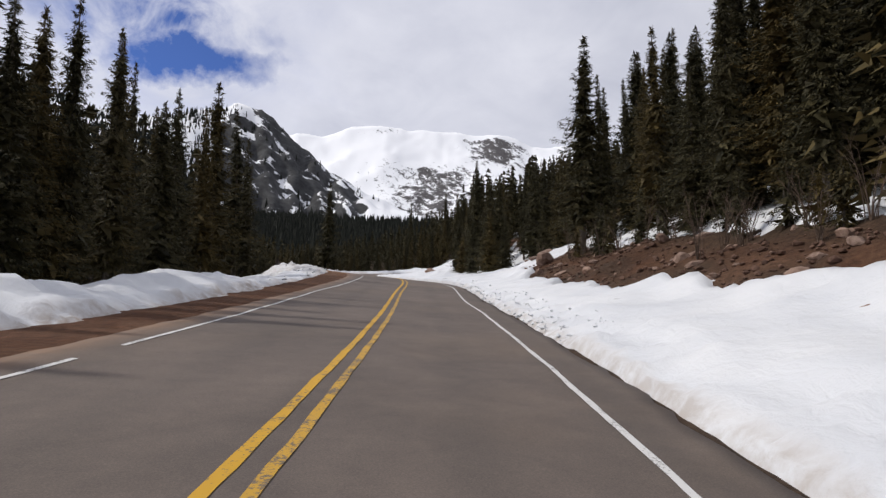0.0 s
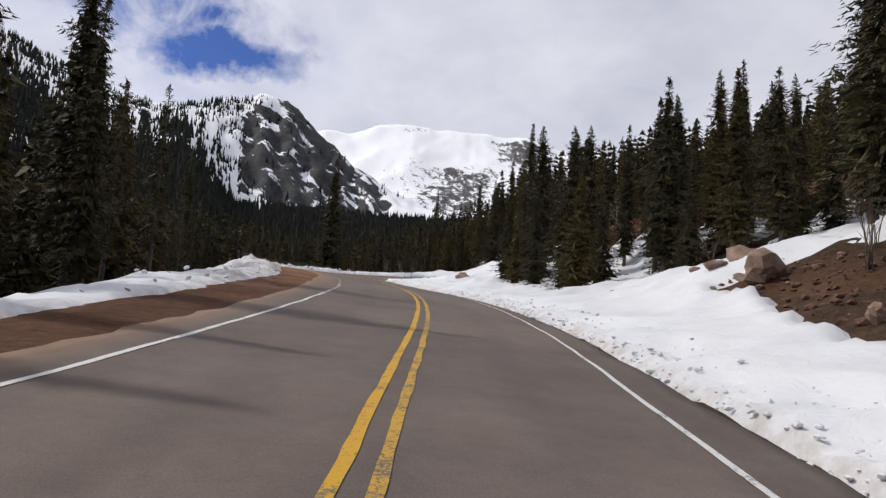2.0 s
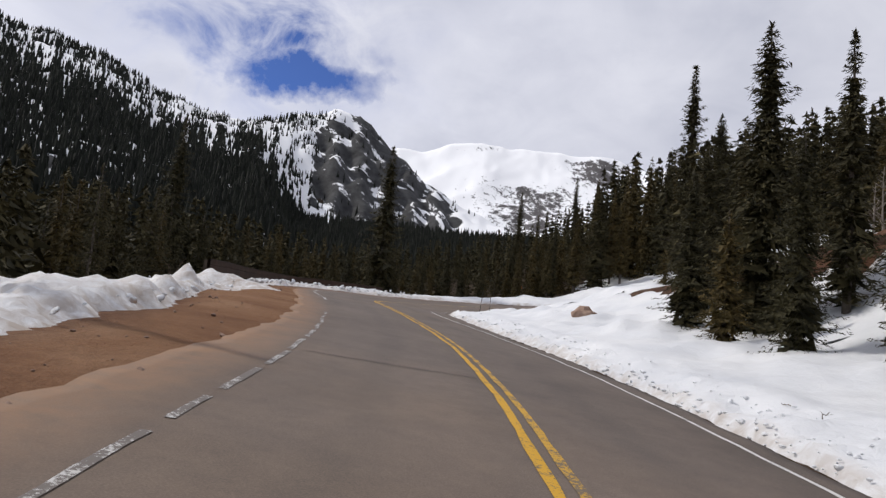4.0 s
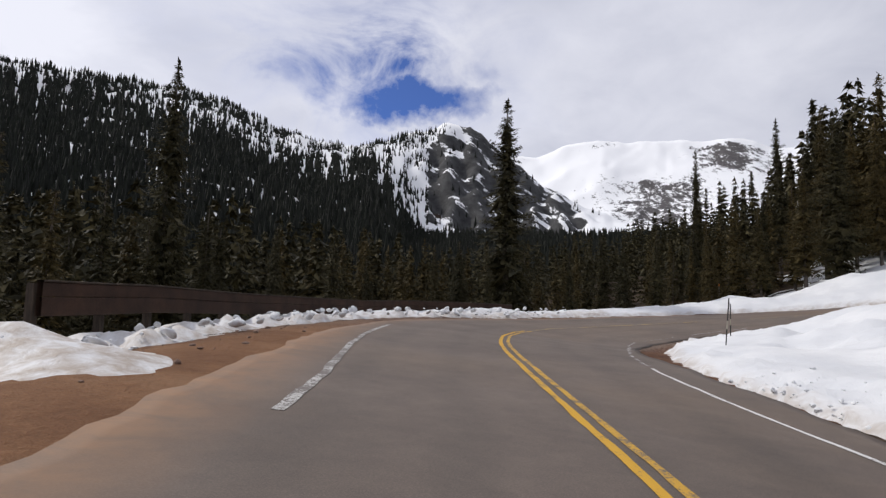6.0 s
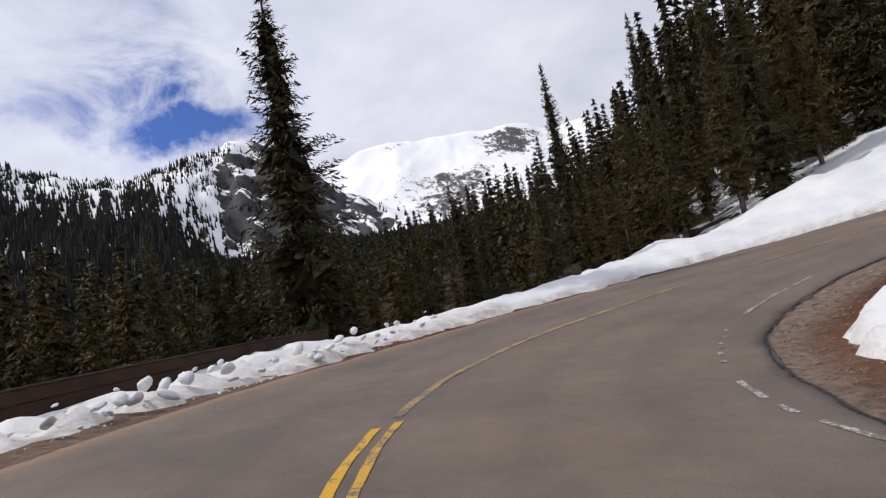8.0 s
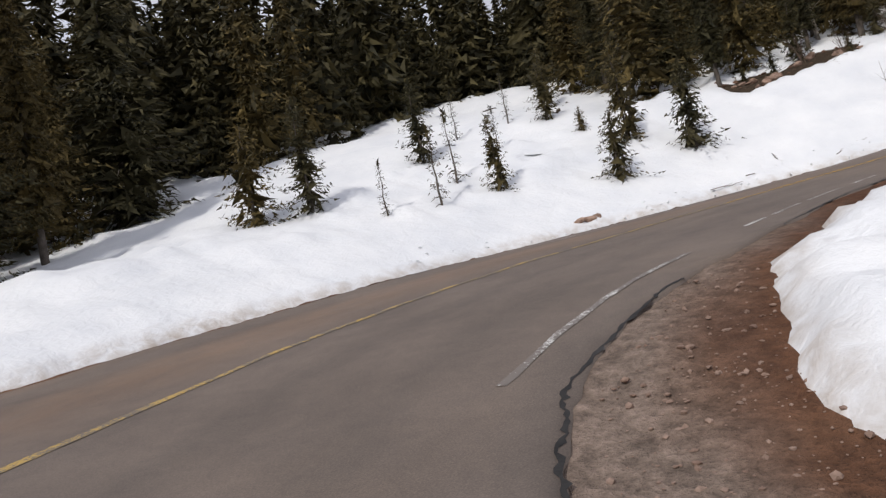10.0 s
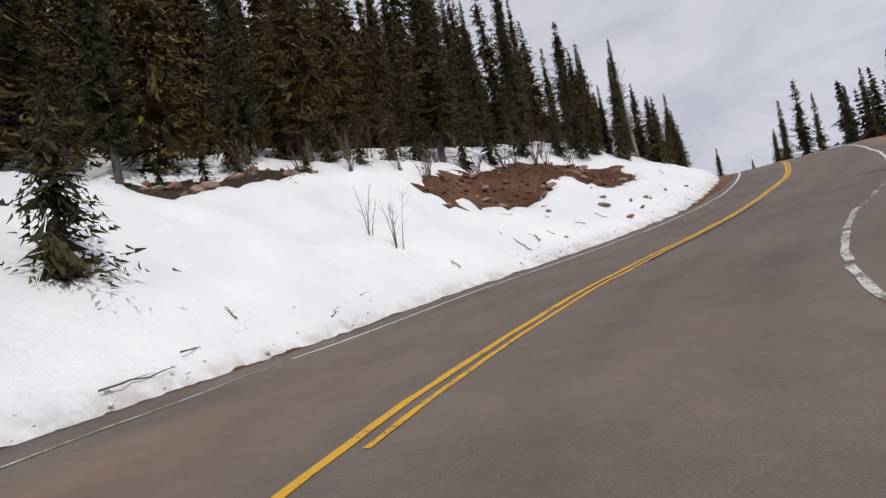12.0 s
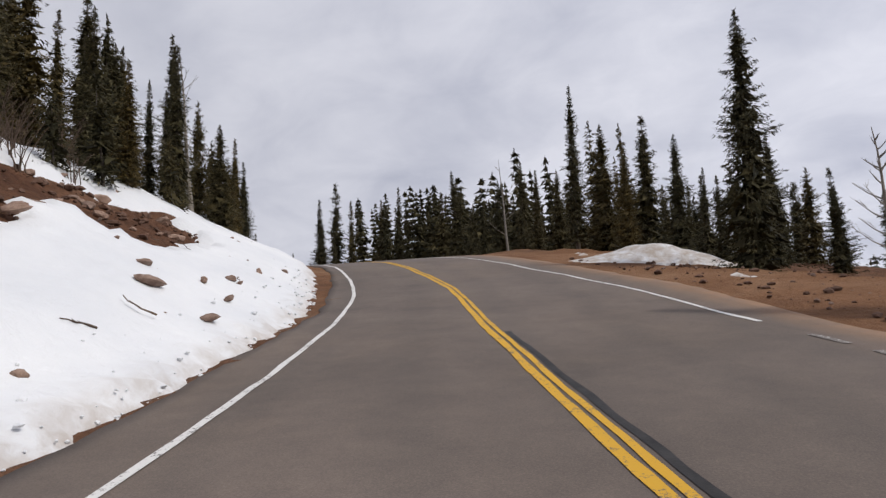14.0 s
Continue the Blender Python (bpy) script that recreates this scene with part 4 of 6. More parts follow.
polar_land("snowy_mountain", -30, 24, 200, np.r_[np.linspace(1500, 3400, 60), 3600, 4000], peak_height, PEAK,
           "broad snow-covered mountain with bare rock ribs", peak_bare, 22, 61)


def hill_bare(az, r):
    q = np.clip((r - 120) / 730, 0, 1)
    dome = fade(az, -22.3, -20.6) * (1 - fade(az, -9, -5)) * fade(q, 0.66, 0.71)
    cap = fade(q, 0.93, 0.985) * (1 - fade(az, -19.0, -17.0))
    wooded = 0.85 * (1 - fade(q, table(az, (-27, 0.42), (-22, 0.63)), table(az, (-27, 0.66), (-22, 0.70))))
    return np.clip(np.maximum(dome * (1.0 - 0.55 * cap), wooded) + 0.08, 0, 1.2)


def hill_surface(az, r):
    q = np.clip((r - 120) / 730, 0, 1)
    crags = fade(az, -24, -21) * (1 - fade(az, -9, -5)) * fade(q, 0.67, 0.74) * (1 - fade(q, 0.92, 1.0))
    step = 7.0 * np.sin(q * 46 + az * 0.9) + 4.0 * np.sin(q * 85 - az * 1.3 + 1.0) + 5.0 * np.sin(az * 2.6 + q * 9)
    return hill_height(az, r) + crags * step


polar_land("rocky_hill", -100, 9, 310, np.r_[np.linspace(125, 850, 80), 900, 1000], hill_surface, HILL,
           "dark rocky hill with spruces and streaks of snow", hill_bare, 5, 71)


# ---- spruces ----
def tube(points, radii, sides=6):
    """A tapering tube along points: verts and triangle faces."""
    v, f = [], []
    p = np.asarray(points, float)
    for i, (c, r) in enumerate(zip(p, radii)):
        t = p[min(i + 1, len(p) - 1)] - p[max(i - 1, 0)]
        t = t / (np.linalg.norm(t) + 1e-9)
        a = np.cross(t, (0.31, 0.95, 0.05))
        a /= np.linalg.norm(a) + 1e-9
        b = np.cross(t, a)
        for k in range(sides):
            q = 6.2832 * k / sides
            v.append(c + r * (math.cos(q) * a + math.sin(q) * b))
    for i in range(len(p) - 1):
        for k in range(sides):
            a0, a1 = i * sides + k, i * sides + (k + 1) % sides
            f += [(a0, a1, a1 + sides), (a0, a1 + sides, a0 + sides)]
    return np.array(v), np.array(f, int)


def join(pieces):
    vs, fs, n = [], [], 0
    for v, f in pieces:
        vs.append(v)
        fs.append(f + n)
        n += len(v)
    return np.vstack(vs), np.vstack(fs)


def crown_mesh(h, spread, start, seed, whorl=0.27, blades=13, size=0.34, lean=0.0, broad=0.45, inner=5):
    """Foliage of a spruce h high: drooping boughs of many small needle sprays round a dense core."""
    rng = np.random.RandomState(seed)
    tris = []
    z = h * start
    gap_side, gap_width = rng.uniform(0, 6.28), rng.uniform(0.3, 0.8)
    lobes = rng.uniform(0, 6.28, 6)

    def sprays(c, yaw, dip, roll, ln, wd):
        d = np.stack([np.cos(yaw) * np.cos(dip), np.sin(yaw) * np.cos(dip), np.sin(dip)], 1) * ln[:, None]
        w = np.stack([-np.sin(yaw) * np.cos(roll), np.cos(yaw) * np.cos(roll), np.sin(roll)], 1) * wd[:, None]
        tris.append(np.stack([c - 0.45 * d - 0.5 * w, c - 0.45 * d + 0.5 * w, c + 0.62 * d], 1))

    while z < h - 0.12:
        q = (z / h - start) / (1 - start)
        taper = (1 - q) ** 0.95 * (0.62 + 0.38 * min(1, q * 6 + 0.3))
        reach = spread * taper * (0.90 + 0.16 * math.sin(z * 1.7 + lobes[0]) + 0.10 * math.sin(z * 4.3 + lobes[1])) + 0.09
        n = max(4, int(4.0 + 4.0 * reach))
        turn = rng.uniform(0, 6.28)
        for k in range(n):
            a = turn + 6.2832 * k / n + rng.uniform(-0.35, 0.35)
            if rng.rand() < 0.10:
                continue
            if abs((a - gap_side + 3.14) % 6.283 - 3.14) < gap_width and rng.rand() < 0.35:
                continue
            L = reach * rng.uniform(0.60, 1.12) * (1 + 0.20 * math.sin(2 * a + lobes[2] + z * 0.8) + 0.12 * math.sin(3 * a + lobes[3] - z * 1.3))
            if rng.rand() < 0.06:
                L *= 1.35
            droop = rng.uniform(0.22, 0.55) * (1 - 0.8 * q) - 0.35 * q
            z0 = z + rng.uniform(-0.14, 0.14)
            ca, sa = math.cos(a), math.sin(a)
            m = max(3, int(blades * min(1.4, 0.35 + L / 1.6)))
            t = (np.arange(m) + rng.uniform(0.2, 0.9, m)) / m
            side = rng.uniform(-1, 1, m) * (0.10 + 0.30 * L * (1 - 0.55 * t)) * 0.85
            out = 0.05 + L * t
            drop = -droop * L * t ** 1.3 + 0.16 * L * t ** 3 + rng.uniform(-0.08, 0.06, m)
            c = np.stack([ca * out - sa * side, sa * out + ca * side, z0 + drop], 1)
            ln = size * rng.uniform(0.7, 1.4, m) * (0.75 + 0.25 * min(1, L))
            sprays(c, a + np.sign(side) * rng.uniform(0.1, 0.9, m), rng.uniform(-1.05, 0.2, m), rng.uniform(-1.57, 1.57, m), ln, ln * broad * rng.uniform(0.7, 1.25, m))
        # twigs close to the trunk
        if inner and reach > 0.35:
            m = inner
            a = rng.uniform(0, 6.28, m)
            out = reach * rng.uniform(0.05, 0.5, m)
            c = np.stack([np.cos(a) * out, np.sin(a) * out, z + rng.uniform(-0.2, 0.2, m) - 0.25 * out], 1)
            ln = (0.25 + 0.42 * reach) * rng.uniform(0.7, 1.2, m)
            sprays(c, a + rng.uniform(-1.2, 1.2, m), rng.uniform(-1.1, 0.1, m), rng.uniform(-1.57, 1.57, m), ln, ln * 0.6)
        z += whorl * rng.uniform(0.8, 1.25) * (1.0 - 0.35 * q)
    # the leading shoot
    for k in range(8):
        a = rng.uniform(0, 6.28)
        c = np.array([0, 0, h - 0.5 + 0.07 * k])
        d = np.array([math.cos(a) * 0.16, math.sin(a) * 0.16, 0.2])
        w = np.array([-math.sin(a), math.cos(a), 0]) * 0.07
        tris.append(np.stack([c - w, c + w, c + d], 0)[None])
    T = np.concatenate(tris)
    v = T.reshape(-1, 3)
    v[:, 0] += lean * np.clip(v[:, 2] / h, 0, 1) ** 1.5
    return v, np.arange(len(v)).reshape(-1, 3)


def trunk_mesh(h, r, seed, lean=0.0, stubs=26, up_to=0.5):
    rng = np.random.RandomState(seed + 500)
    zs = np.linspace(-0.6, h, 9)
    pts = np.stack([lean * np.clip(zs / h, 0, 1) ** 1.5 + 0.04 * rng.uniform(-1, 1, 9), 0.04 * rng.uniform(-1, 1, 9), zs], 1)
    pieces = [tube(pts, r * np.clip(1.08 - zs / h, 0.04, 1.1) ** 0.9, 7)]
    for k in range(stubs):
        z = rng.uniform(0.05, up_to) * h
        a, L = rng.uniform(0, 6.28), rng.uniform(0.4, 1.3) * min(1, h / 9)
        x0 = lean * (z / h) ** 1.5
        p = [(x0, 0, z), (x0 + 0.5 * L * math.cos(a), 0.5 * L * math.sin(a), z - 0.05 * L), (x0 + L * math.cos(a), L * math.sin(a), z - rng.uniform(0.05, 0.4) * L)]
        pieces.append(tube(p, (0.024, 0.016, 0.005), 3))
    return join(pieces)


TREE_GROUP = "spruces along the road"


def spruce(h, spread, start, seed, label, **kw):
    kw = {"blades": 30, "size": 0.185, "broad": 0.34, "inner": 10, **kw}
    lean = kw.pop("lean", 0.0)
    root = new("spruce")
    tv, tf = trunk_mesh(h, 0.011 * h + 0.035, seed, lean)
    part("trunk", mesh_from("trunk", tv, tf, [BARK], smooth=True), root)
    cv, cf = crown_mesh(h, spread, start, seed, lean=lean, **kw)
    part("crown", mesh_from("crown", cv, cf, [NEEDLES]), root)
    return tagged(root, label, "tree", TREE_GROUP)


TALL = "tall dark green spruce with drooping boughs and bare lower trunk"
FULL = "full dark green spruce with boughs down to the snow"
NARROW = "narrow spire-shaped dark green spruce"
SCRAGGY = "thin scraggy spruce with sparse ragged boughs"
KINDS = [
    spruce(15.0, 2.35, 0.13, 1, TALL),
    spruce(14.0, 2.1, 0.16, 2, TALL, lean=0.5),
    spruce(13.0, 2.75, 0.02, 3, FULL),
    spruce(15.5, 1.75, 0.08, 4, NARROW),
    spruce(12.0, 1.6, 0.08, 5, NARROW),
    spruce(13.5, 1.7, 0.26, 6, SCRAGGY, whorl=0.36, blades=16, lean=-0.4, inner=3),
    spruce(9.0, 2.1, 0.01, 7, FULL),
]
HEIGHTS = [15.0, 14.0, 13.0, 15.5, 12.0, 13.5, 9.0]
used_kinds = set()
NEAR = []


def plant(kind, x, y, h, turn, sink=0.15):
    """One of the spruces, at a place, h high."""
    k = h / HEIGHTS[kind]
    tilt = radians(3.5) if x > 10.5 and y < 112 else 0.0
    x, y = (x + 0.05 * h, y + 0.035 * h) if tilt else (x, y)
    z = float(terrain([x], [y])[0]) - sink
    wide = 0.8 + 0.4 * ((x * 7.3 + y * 3.1) % 1)
    m = pose(x, y, z) @ Matrix.Rotation(tilt, 4, (0.57, -0.82, 0)) @ pose(0, 0, 0, 0, 0, turn) @ Matrix.Diagonal((k * wide, k * wide, k, 1))
    NEAR.append((x, y))
    if kind not in used_kinds:
        used_kinds.add(kind)
        KINDS[kind].matrix_basis = m
        return KINDS[kind]
    ob = copy_thing(KINDS[kind], pose(0, 0, 0))
    ob.matrix_basis = m
    return ob


# trees that stand out, with the height of their tops
STANDOUT = [
    (0, 10.5, 58.0, 15.5), (3, 12.0, 61.0, 17.0), (0, 11.2, 55.5, 14.5), (2, 13.4, 58.5, 15.5), (1, 14.2, 63.0, 16.5), (2, 9.4, 60.5, 12.0),
    (2, 12.8, 27.5, 17.5), (2, 14.0, 22.5, 17.5), (2, 16.0, 24.0, 19.0), (2, 15.8, 28.5, 19.5), (2, 18.0, 31.0, 21.0), (2, 13.8, 31.5, 18.0),
    (0, 13.0, 24.5, 18.0), (0, 12.4, 21.0, 16.5), (2, 14.8, 25.5, 18.0), (1, 16.5, 30.0, 20.5), (0, 11.5, 26.0, 16.5), (2, 17.0, 27.0, 20.0), (0, 15.2, 33.0, 20.0), (1, 18.5, 36.0, 21.5),
    (0, 9.0, 63.5, 17.0), (2, 10.2, 65.5, 16.5), (0, 9.6, 67.0, 17.0), (2, 11.6, 63.0, 17.0), (2, 19.5, 29.0, 21.0), (2, 17.6, 22.5, 18.5), (2, 20.5, 33.0, 22.0),
    (0, 11.8, 36.0, 18.0), (2, 12.6, 40.0, 17.0), (2, 13.2, 44.0, 19.5), (1, 14.4, 50.0, 20.0), (2, 12.2, 31.0, 15.5), (0, 13.8, 28.0, 18.0), (2, 15.5, 54.0, 18.5), (2, 16.0, 46.0, 21.0), (2, 13.6, 34.0, 17.0), (2, 14.8, 41.5, 20.0), (2, 14.6, 57.5, 13.5),
    (1, -15.5, 36.0, 13.8), (0, -16.5, 44.6, 17.1), (2, -15.0, 33.0, 12.0), (2, -14.5, 22.0, 12.0),
    (0, -14.1, 26.5, 13.2), (1, -13.3, 16.0, 12.6), (0, -14.2, 23.5, 13.0), (1, -14.3, 20.4, 11.6), (3, -15.6, 21.9, 11.4), (3, -15.0, 28.4, 13.4), (3, -15.2, 30.0, 13.0),
    (1, -17.7, 53.4, 17.9), (4, -16.7, 52.6, 15.2), (5, -20.6, 65.8, 15.6), (3, 12.4, 72.8, 18.8), (2, 11.2, 69.0, 17.0), (0, 10.0, 45.8, 21.8), (3, 10.8, 45.0, 18.3), (0, 13.5, 65.2, 17.9), (2, 5.0, 70.4, 15.9), (2, 5.9, 69.5, 15.7), (2, 4.19, 82.0, 19.2), (4, 6.9, 80.7, 18.3), (2, 3.4, 76.0, 12.5), (2, 4.6, 64.6, 11.5), (6, 2.2, 79.6, 10.5), (2, 1.9, 84.2, 13.0), (2, 6.6, 75.2, 15.0), (6, 6.3, 66.3, 11.0), (2, 8.2, 84.0, 16.5), (2, 3.4, 88.0, 15.5),
    (3, 4.78, 98.4, 24.2), (2, 4.4, 89.8, 17.8), (0, -24.2, 131.8, 26.2), (3, -8.1, 150.2, 25.3), (1, 2.9, 154.0, 27.7), (0, 4.25, 147.9, 27.0), (1, 0.0, 152.3, 28.9), (0, 6.7, 156.9, 30.9),
    (3, 4.8, 164.4, 28.6), (1, -37.0, 105.6, 21.1), (3, 39.4, 83.4, 26.4), (2, 35.3, 85.8, 20.4), (4, 37.3, 81.3, 20.0), (6, 36.6, 83.2, 18.4), (4, 38.6, 79.4, 19.4), (4, 40.4, 77.6, 19.0), (6, 38.0, 80.6, 18.0), (4, 42.6, 76.4, 19.4), (6, 41.6, 78.6, 18.6),
    (3, 21.1, 76.9, 21.9), (2, 19.9, 75.5, 20.3), (2, 18.9, 77.0, 18.4), (2, 14.95, 87.5, 20.0), (2, 14.2, 85.4, 16.4), (2, 17.0, 84.2, 17.2), (4, 15.8, 80.6, 16.4), (4, 13.3, 80.7, 16.7), (6, 12.5, 82.5, 15.5), (6, 13.3, 88.6, 14.0), (3, 24.2, 70.2, 19.4), (4, 25.4, 69.4, 18.0), (2, 22.6, 73.2, 18.6),
    (4, 57.3, 30.7, 30.0), (3, 59.0, 32.5, 28.0), (4, 54.8, 31.6, 27.2), (3, 45.8, 37.0, 26.8), (3, 48.6, 36.0, 26.0), (4, 47.2, 38.5, 25.0), (3, 39.5, 33.0, 27.6), (4, 41.0, 35.0, 26.0), (2, 37.4, 34.0, 24.0), (3, 34.5, 41.0, 23.0), (4, 35.5, 43.0, 22.0),
    (1, 34.9, 122.0, 24.0), (3, 51.6, 74.6, 31.8), (0, 49.6, 78.5, 33.0), (3, 46.8, 85.6, 33.2), (1, 44.0, 89.0, 33.0),
]
rng = np.random.RandomState(78)
for k in range(26):
    s, u = rng.uniform(255, 292), -rng.uniform(8.6, 13.0)
    x, y = (float(c) for c in on_road(s, u)[:2])
    STANDOUT.append((int(rng.choice([3, 4, 6, 5])), x, y, float(terrain([x], [y])[0]) + rng.uniform(4.0, 7.5)))
for k in range(9):
    s, u = rng.uniform(270, 286), -rng.uniform(6.0, 7.6)
    x, y = (float(c) for c in on_road(s, u)[:2])
    STANDOUT.append((int(rng.choice([4, 6])), x, y, float(terrain([x], [y])[0]) + rng.uniform(4.5, 6.8)))
rng = np.random.RandomState(77)
for kind, x, y, top in STANDOUT:
    base = float(terrain([x], [y])[0])
    plant(kind, x, y, max(1.6, top - base), rng.uniform(0, 360))


def wood_ok(x, y, s, u):
    """Where the wood stands, near the road."""
    if any((x - cx) ** 2 + (y - cy) ** 2 < 9 for cx, cy in ((0.3, 88.6), (10.0, 36.2))):
        return False
    if u > 0 and s < 160:
        if x > 8 and y > 76:
            return False
        return u > 13.0 - 1.5 * math.sin(s * 0.13) and not (u < 16 and 110 < s < 126)
    if u > 0 and s < 222:
        return u > 17 and not (x > 8 and y > 76)
    if u > 0:
        return s > 258 and 8.5 < u < (11.5 if s < 270 else 16) and (x * 3.7 + y * 9.1) % 1 < 0.3
    if s < 170:
        return u < -12.5 if s < 120 else u < -14.0
    if s < 196:
        return u < -12.5
    if s < 208:
        return u < -(12.0 + 0.2 * (s - 196))
    if s < 214:
        return u < -(14.5 + 1.4 * (s - 208))
    if s < 226.5:
        return u < -(23 + 0.9 * (s - 214))
    return u < -(13.0 + 1.0 * math.sin(s * 0.9)) if s < 252 else u < -(10.8 + 0.8 * math.sin(s))


def scatter(count, x0, x1, y0, y1, apart, reach, seed):
    rng = np.random.RandomState(seed)
    out = []
    tries = rng.uniform((x0, y0), (x1, y1), (count * 25, 2))
    ss, uu = station(tries[:, 0], tries[:, 1])
    taken = np.array(NEAR)
    for (x, y), s, u in zip(tries, ss, uu):
        if len(out) >= count:
            break
        if not (reach[0] < abs(u) < reach[1]) or not wood_ok(x, y, s, u) or s < 34:
            continue
        if ((taken - (x, y)) ** 2).sum(1).min() < apart * apart:
            continue
        taken = np.vstack([taken, (x, y)])
        out.append((x, y, s, u))
    return out


def tree_height(s, u, rng):
    h = rng.uniform(10.5, 17.0)
    if s > 238 and u > 0:
        h = rng.uniform(3.5, 6.5) if s < 256 else rng.uniform(5.0, 9.0)
    elif s > 226:
        h *= 0.82
    if 201 < s < 216 and u < -15:
        h = rng.uniform(11, 14) if s < 206.5 else rng.uniform(13, 18)
    if 142 < s < 206 and u < 0:
        # the wood below the road stays low where the far peaks look over it
        cap = float(table(s, (142, 10.0), (186, 10.2), (190, 9.8), (195, 9.4), (198, 8.6), (201.5, 8.2), (203, 9.0), (204.5, 10), (206, 12.5)))
        cap += float(table(s, (188, 1.0), (197, 0.0))) * float(np.interp(-u, (12, 17, 20, 30, 45), (-2.2, 0, 2.0, 5.0, 7.0)))
        return cap * rng.uniform(0.72, 1.0)
    if u > 0 and 108 < s < 136 and u < 20 or u < 0 and 98 < s < 142 and u > -19:
        h *= 0.78
    if u > 14 and 124 < s < 160:
        h *= 0.62
    if rng.rand() < 0.15:
        h *= 0.6
    return h


rng = np.random.RandomState(5)
near_places = scatter(52, 22, 64, 58, 126, 2.0, (9, 24), 7)
for x, y, s, u in near_places:
    NEAR.append((x, y))
for x, y, s, u in near_places + scatter(122, -62, 62, -8, 172, 2.1, (7, 22), 6):
    kind = int(rng.choice([0, 1, 2, 3, 4, 5, 6], p=[0.22, 0.17, 0.12, 0.19, 0.14, 0.11, 0.05]))
    if u < 0 and 212 < s < 248:
        kind = (0, 1, 5, 0, 1, 5, 0)[kind]
    elif u > 0 and 120 < s < 170 and kind == 5:
        kind = 2
    plant(kind, x, y, tree_height(s, u, rng), rng.uniform(0, 360))

# ---- deeper wood, one mass ----
MID_SHAPES = ((14, 2.5, 0.04), (13, 2.1, 0.04), (15, 2.3, 0.06), (11, 2.2, 0.02))
MID_FINE = [crown_mesh(h, w, st, 40 + k, whorl=0.44, blades=11, size=0.30, broad=0.42, inner=6) for k, (h, w, st) in enumerate(MID_SHAPES)]
MID = [crown_mesh(h, w, st, 50 + k, whorl=0.95, blades=4, size=0.74, broad=0.55, inner=8) for k, (h, w, st) in enumerate(MID_SHAPES)]
MID_H = [14, 13, 15, 11]


def mass(name, places, shapes, heights, mat, label, seed, trunk=False):
    rng = np.random.RandomState(seed)
    vs, fs, n = [], [], 0
    for x, y, z, h in places:
        k = rng.randint(len(shapes))
        v, f = shapes[k]
        q = h / heights[k]
        a = rng.uniform(0, 6.28)
        w = q * rng.uniform(0.8, 1.2)
        c, s_ = math.cos(a) * w, math.sin(a) * w
        vv = np.stack([v[:, 0] * c - v[:, 1] * s_ + x, v[:, 0] * s_ + v[:, 1] * c + y, v[:, 2] * q + z], 1)
        vs.append(vv)
        fs.append(f + n)
        n += len(v)
    return tagged(part(name, mesh_from(name, np.vstack(vs), np.vstack(fs), [mat])), label, "forest", kind="stuff")


rng = np.random.RandomState(15)
deep = scatter(480, 20, 80, 60, 160, 1.9, (15.5, 45), 18)
NEAR += [(p[0], p[1]) for p in deep]
deep += scatter(1700, -110, 105, -30, 225, 2.1, (15.5, 78), 16)
dz = terrain([p[0] for p in deep], [p[1] for p in deep])
grown = [(p[0], p[1], z - 0.2, tree_height(p[2], p[3], rng) * 1.08) for p, z in zip(deep, dz)]
close = [abs(p[3]) < 27 and (p[3] < 0 and p[2] > 186 or p[3] > 0 and p[2] < 130) for p in deep]
mass("spruce_wood", [g for g, c in zip(grown, close) if c], MID_FINE, MID_H, NEEDLES, "dense dark spruce wood on the slopes above the road", 17)
mass("deep_spruce_wood", [g for g, c in zip(grown, close) if not c], MID, MID_H, NEEDLES, "deep dark spruce wood filling the valley", 18)
print("close", sum(close), [len(m[1]) for m in MID_FINE + MID])


# ---- far woods on the hill ----
def far_tree(seed):
    rng = np.random.RandomState(seed)
    v, f = [], []
    for z0, z1, r in ((0.0, 0.55, 0.16), (0.3, 0.8, 0.12), (0.6, 1.0, 0.07)):
        b = len(v)
        n = 5
        for k in range(n):
            a = 6.28 * k / n + rng.uniform(-0.3, 0.3)
            q = r * rng.uniform(0.7, 1.25)
            v.append((q * math.cos(a), q * math.sin(a), z0 + rng.uniform(-0.04, 0.04)))
        v.append((rng.uniform(-0.01, 0.01), rng.uniform(-0.01, 0.01), z1))
        f += [(b + k, b + (k + 1) % n, b + n) for k in range(n)]
    return np.array(v), np.array(f)


FAR = [far_tree(k) for k in range(6)]
rng = np.random.RandomState(23)
az = rng.uniform(-78, 8, 41000)
rr = np.sqrt(rng.uniform(100**2, 850**2, 41000))
q = np.clip((rr - 120) / 730, 0, 1)
fx, fy = HUB[0] + rr * np.sin(np.radians(az)), HUB[1] + rr * np.cos(np.radians(az))
dens = 1.0 - 0.5 * fade(q, 0.45, 0.85)
dens = dens * (0.35 + 0.6 * (1 - fade(q, 0.5, 0.7)) + 1.3 * fade(wave_noise(fx, fy, 60, 29, 3) + 0.5 * np.sin(az * 4.0), -0.5, 0.4))
crest = fade(q, 0.93, 0.99) * (1 - fade(az, -20.5, -18.5))
dens = np.maximum(dens, 0.75 * crest)
dome = fade(az, -22, -20.3) * fade(q, 0.67, 0.71) * (1 - crest)
dens = dens * (1 - 0.93 * dome)
dens = np.where((az > -12) & (q > 0.72) & (q < 0.95), dens * 0.3, dens)
tall_gaps = fade(wave_noise(az * 7.0, q * 9.0, 10, 33, 2), -0.35, 0.25)
foot_wood = fade(az, -24, -20) * (1 - fade(q, 0.66, 0.70))
dens = np.maximum(dens, 0.9 * foot_wood)
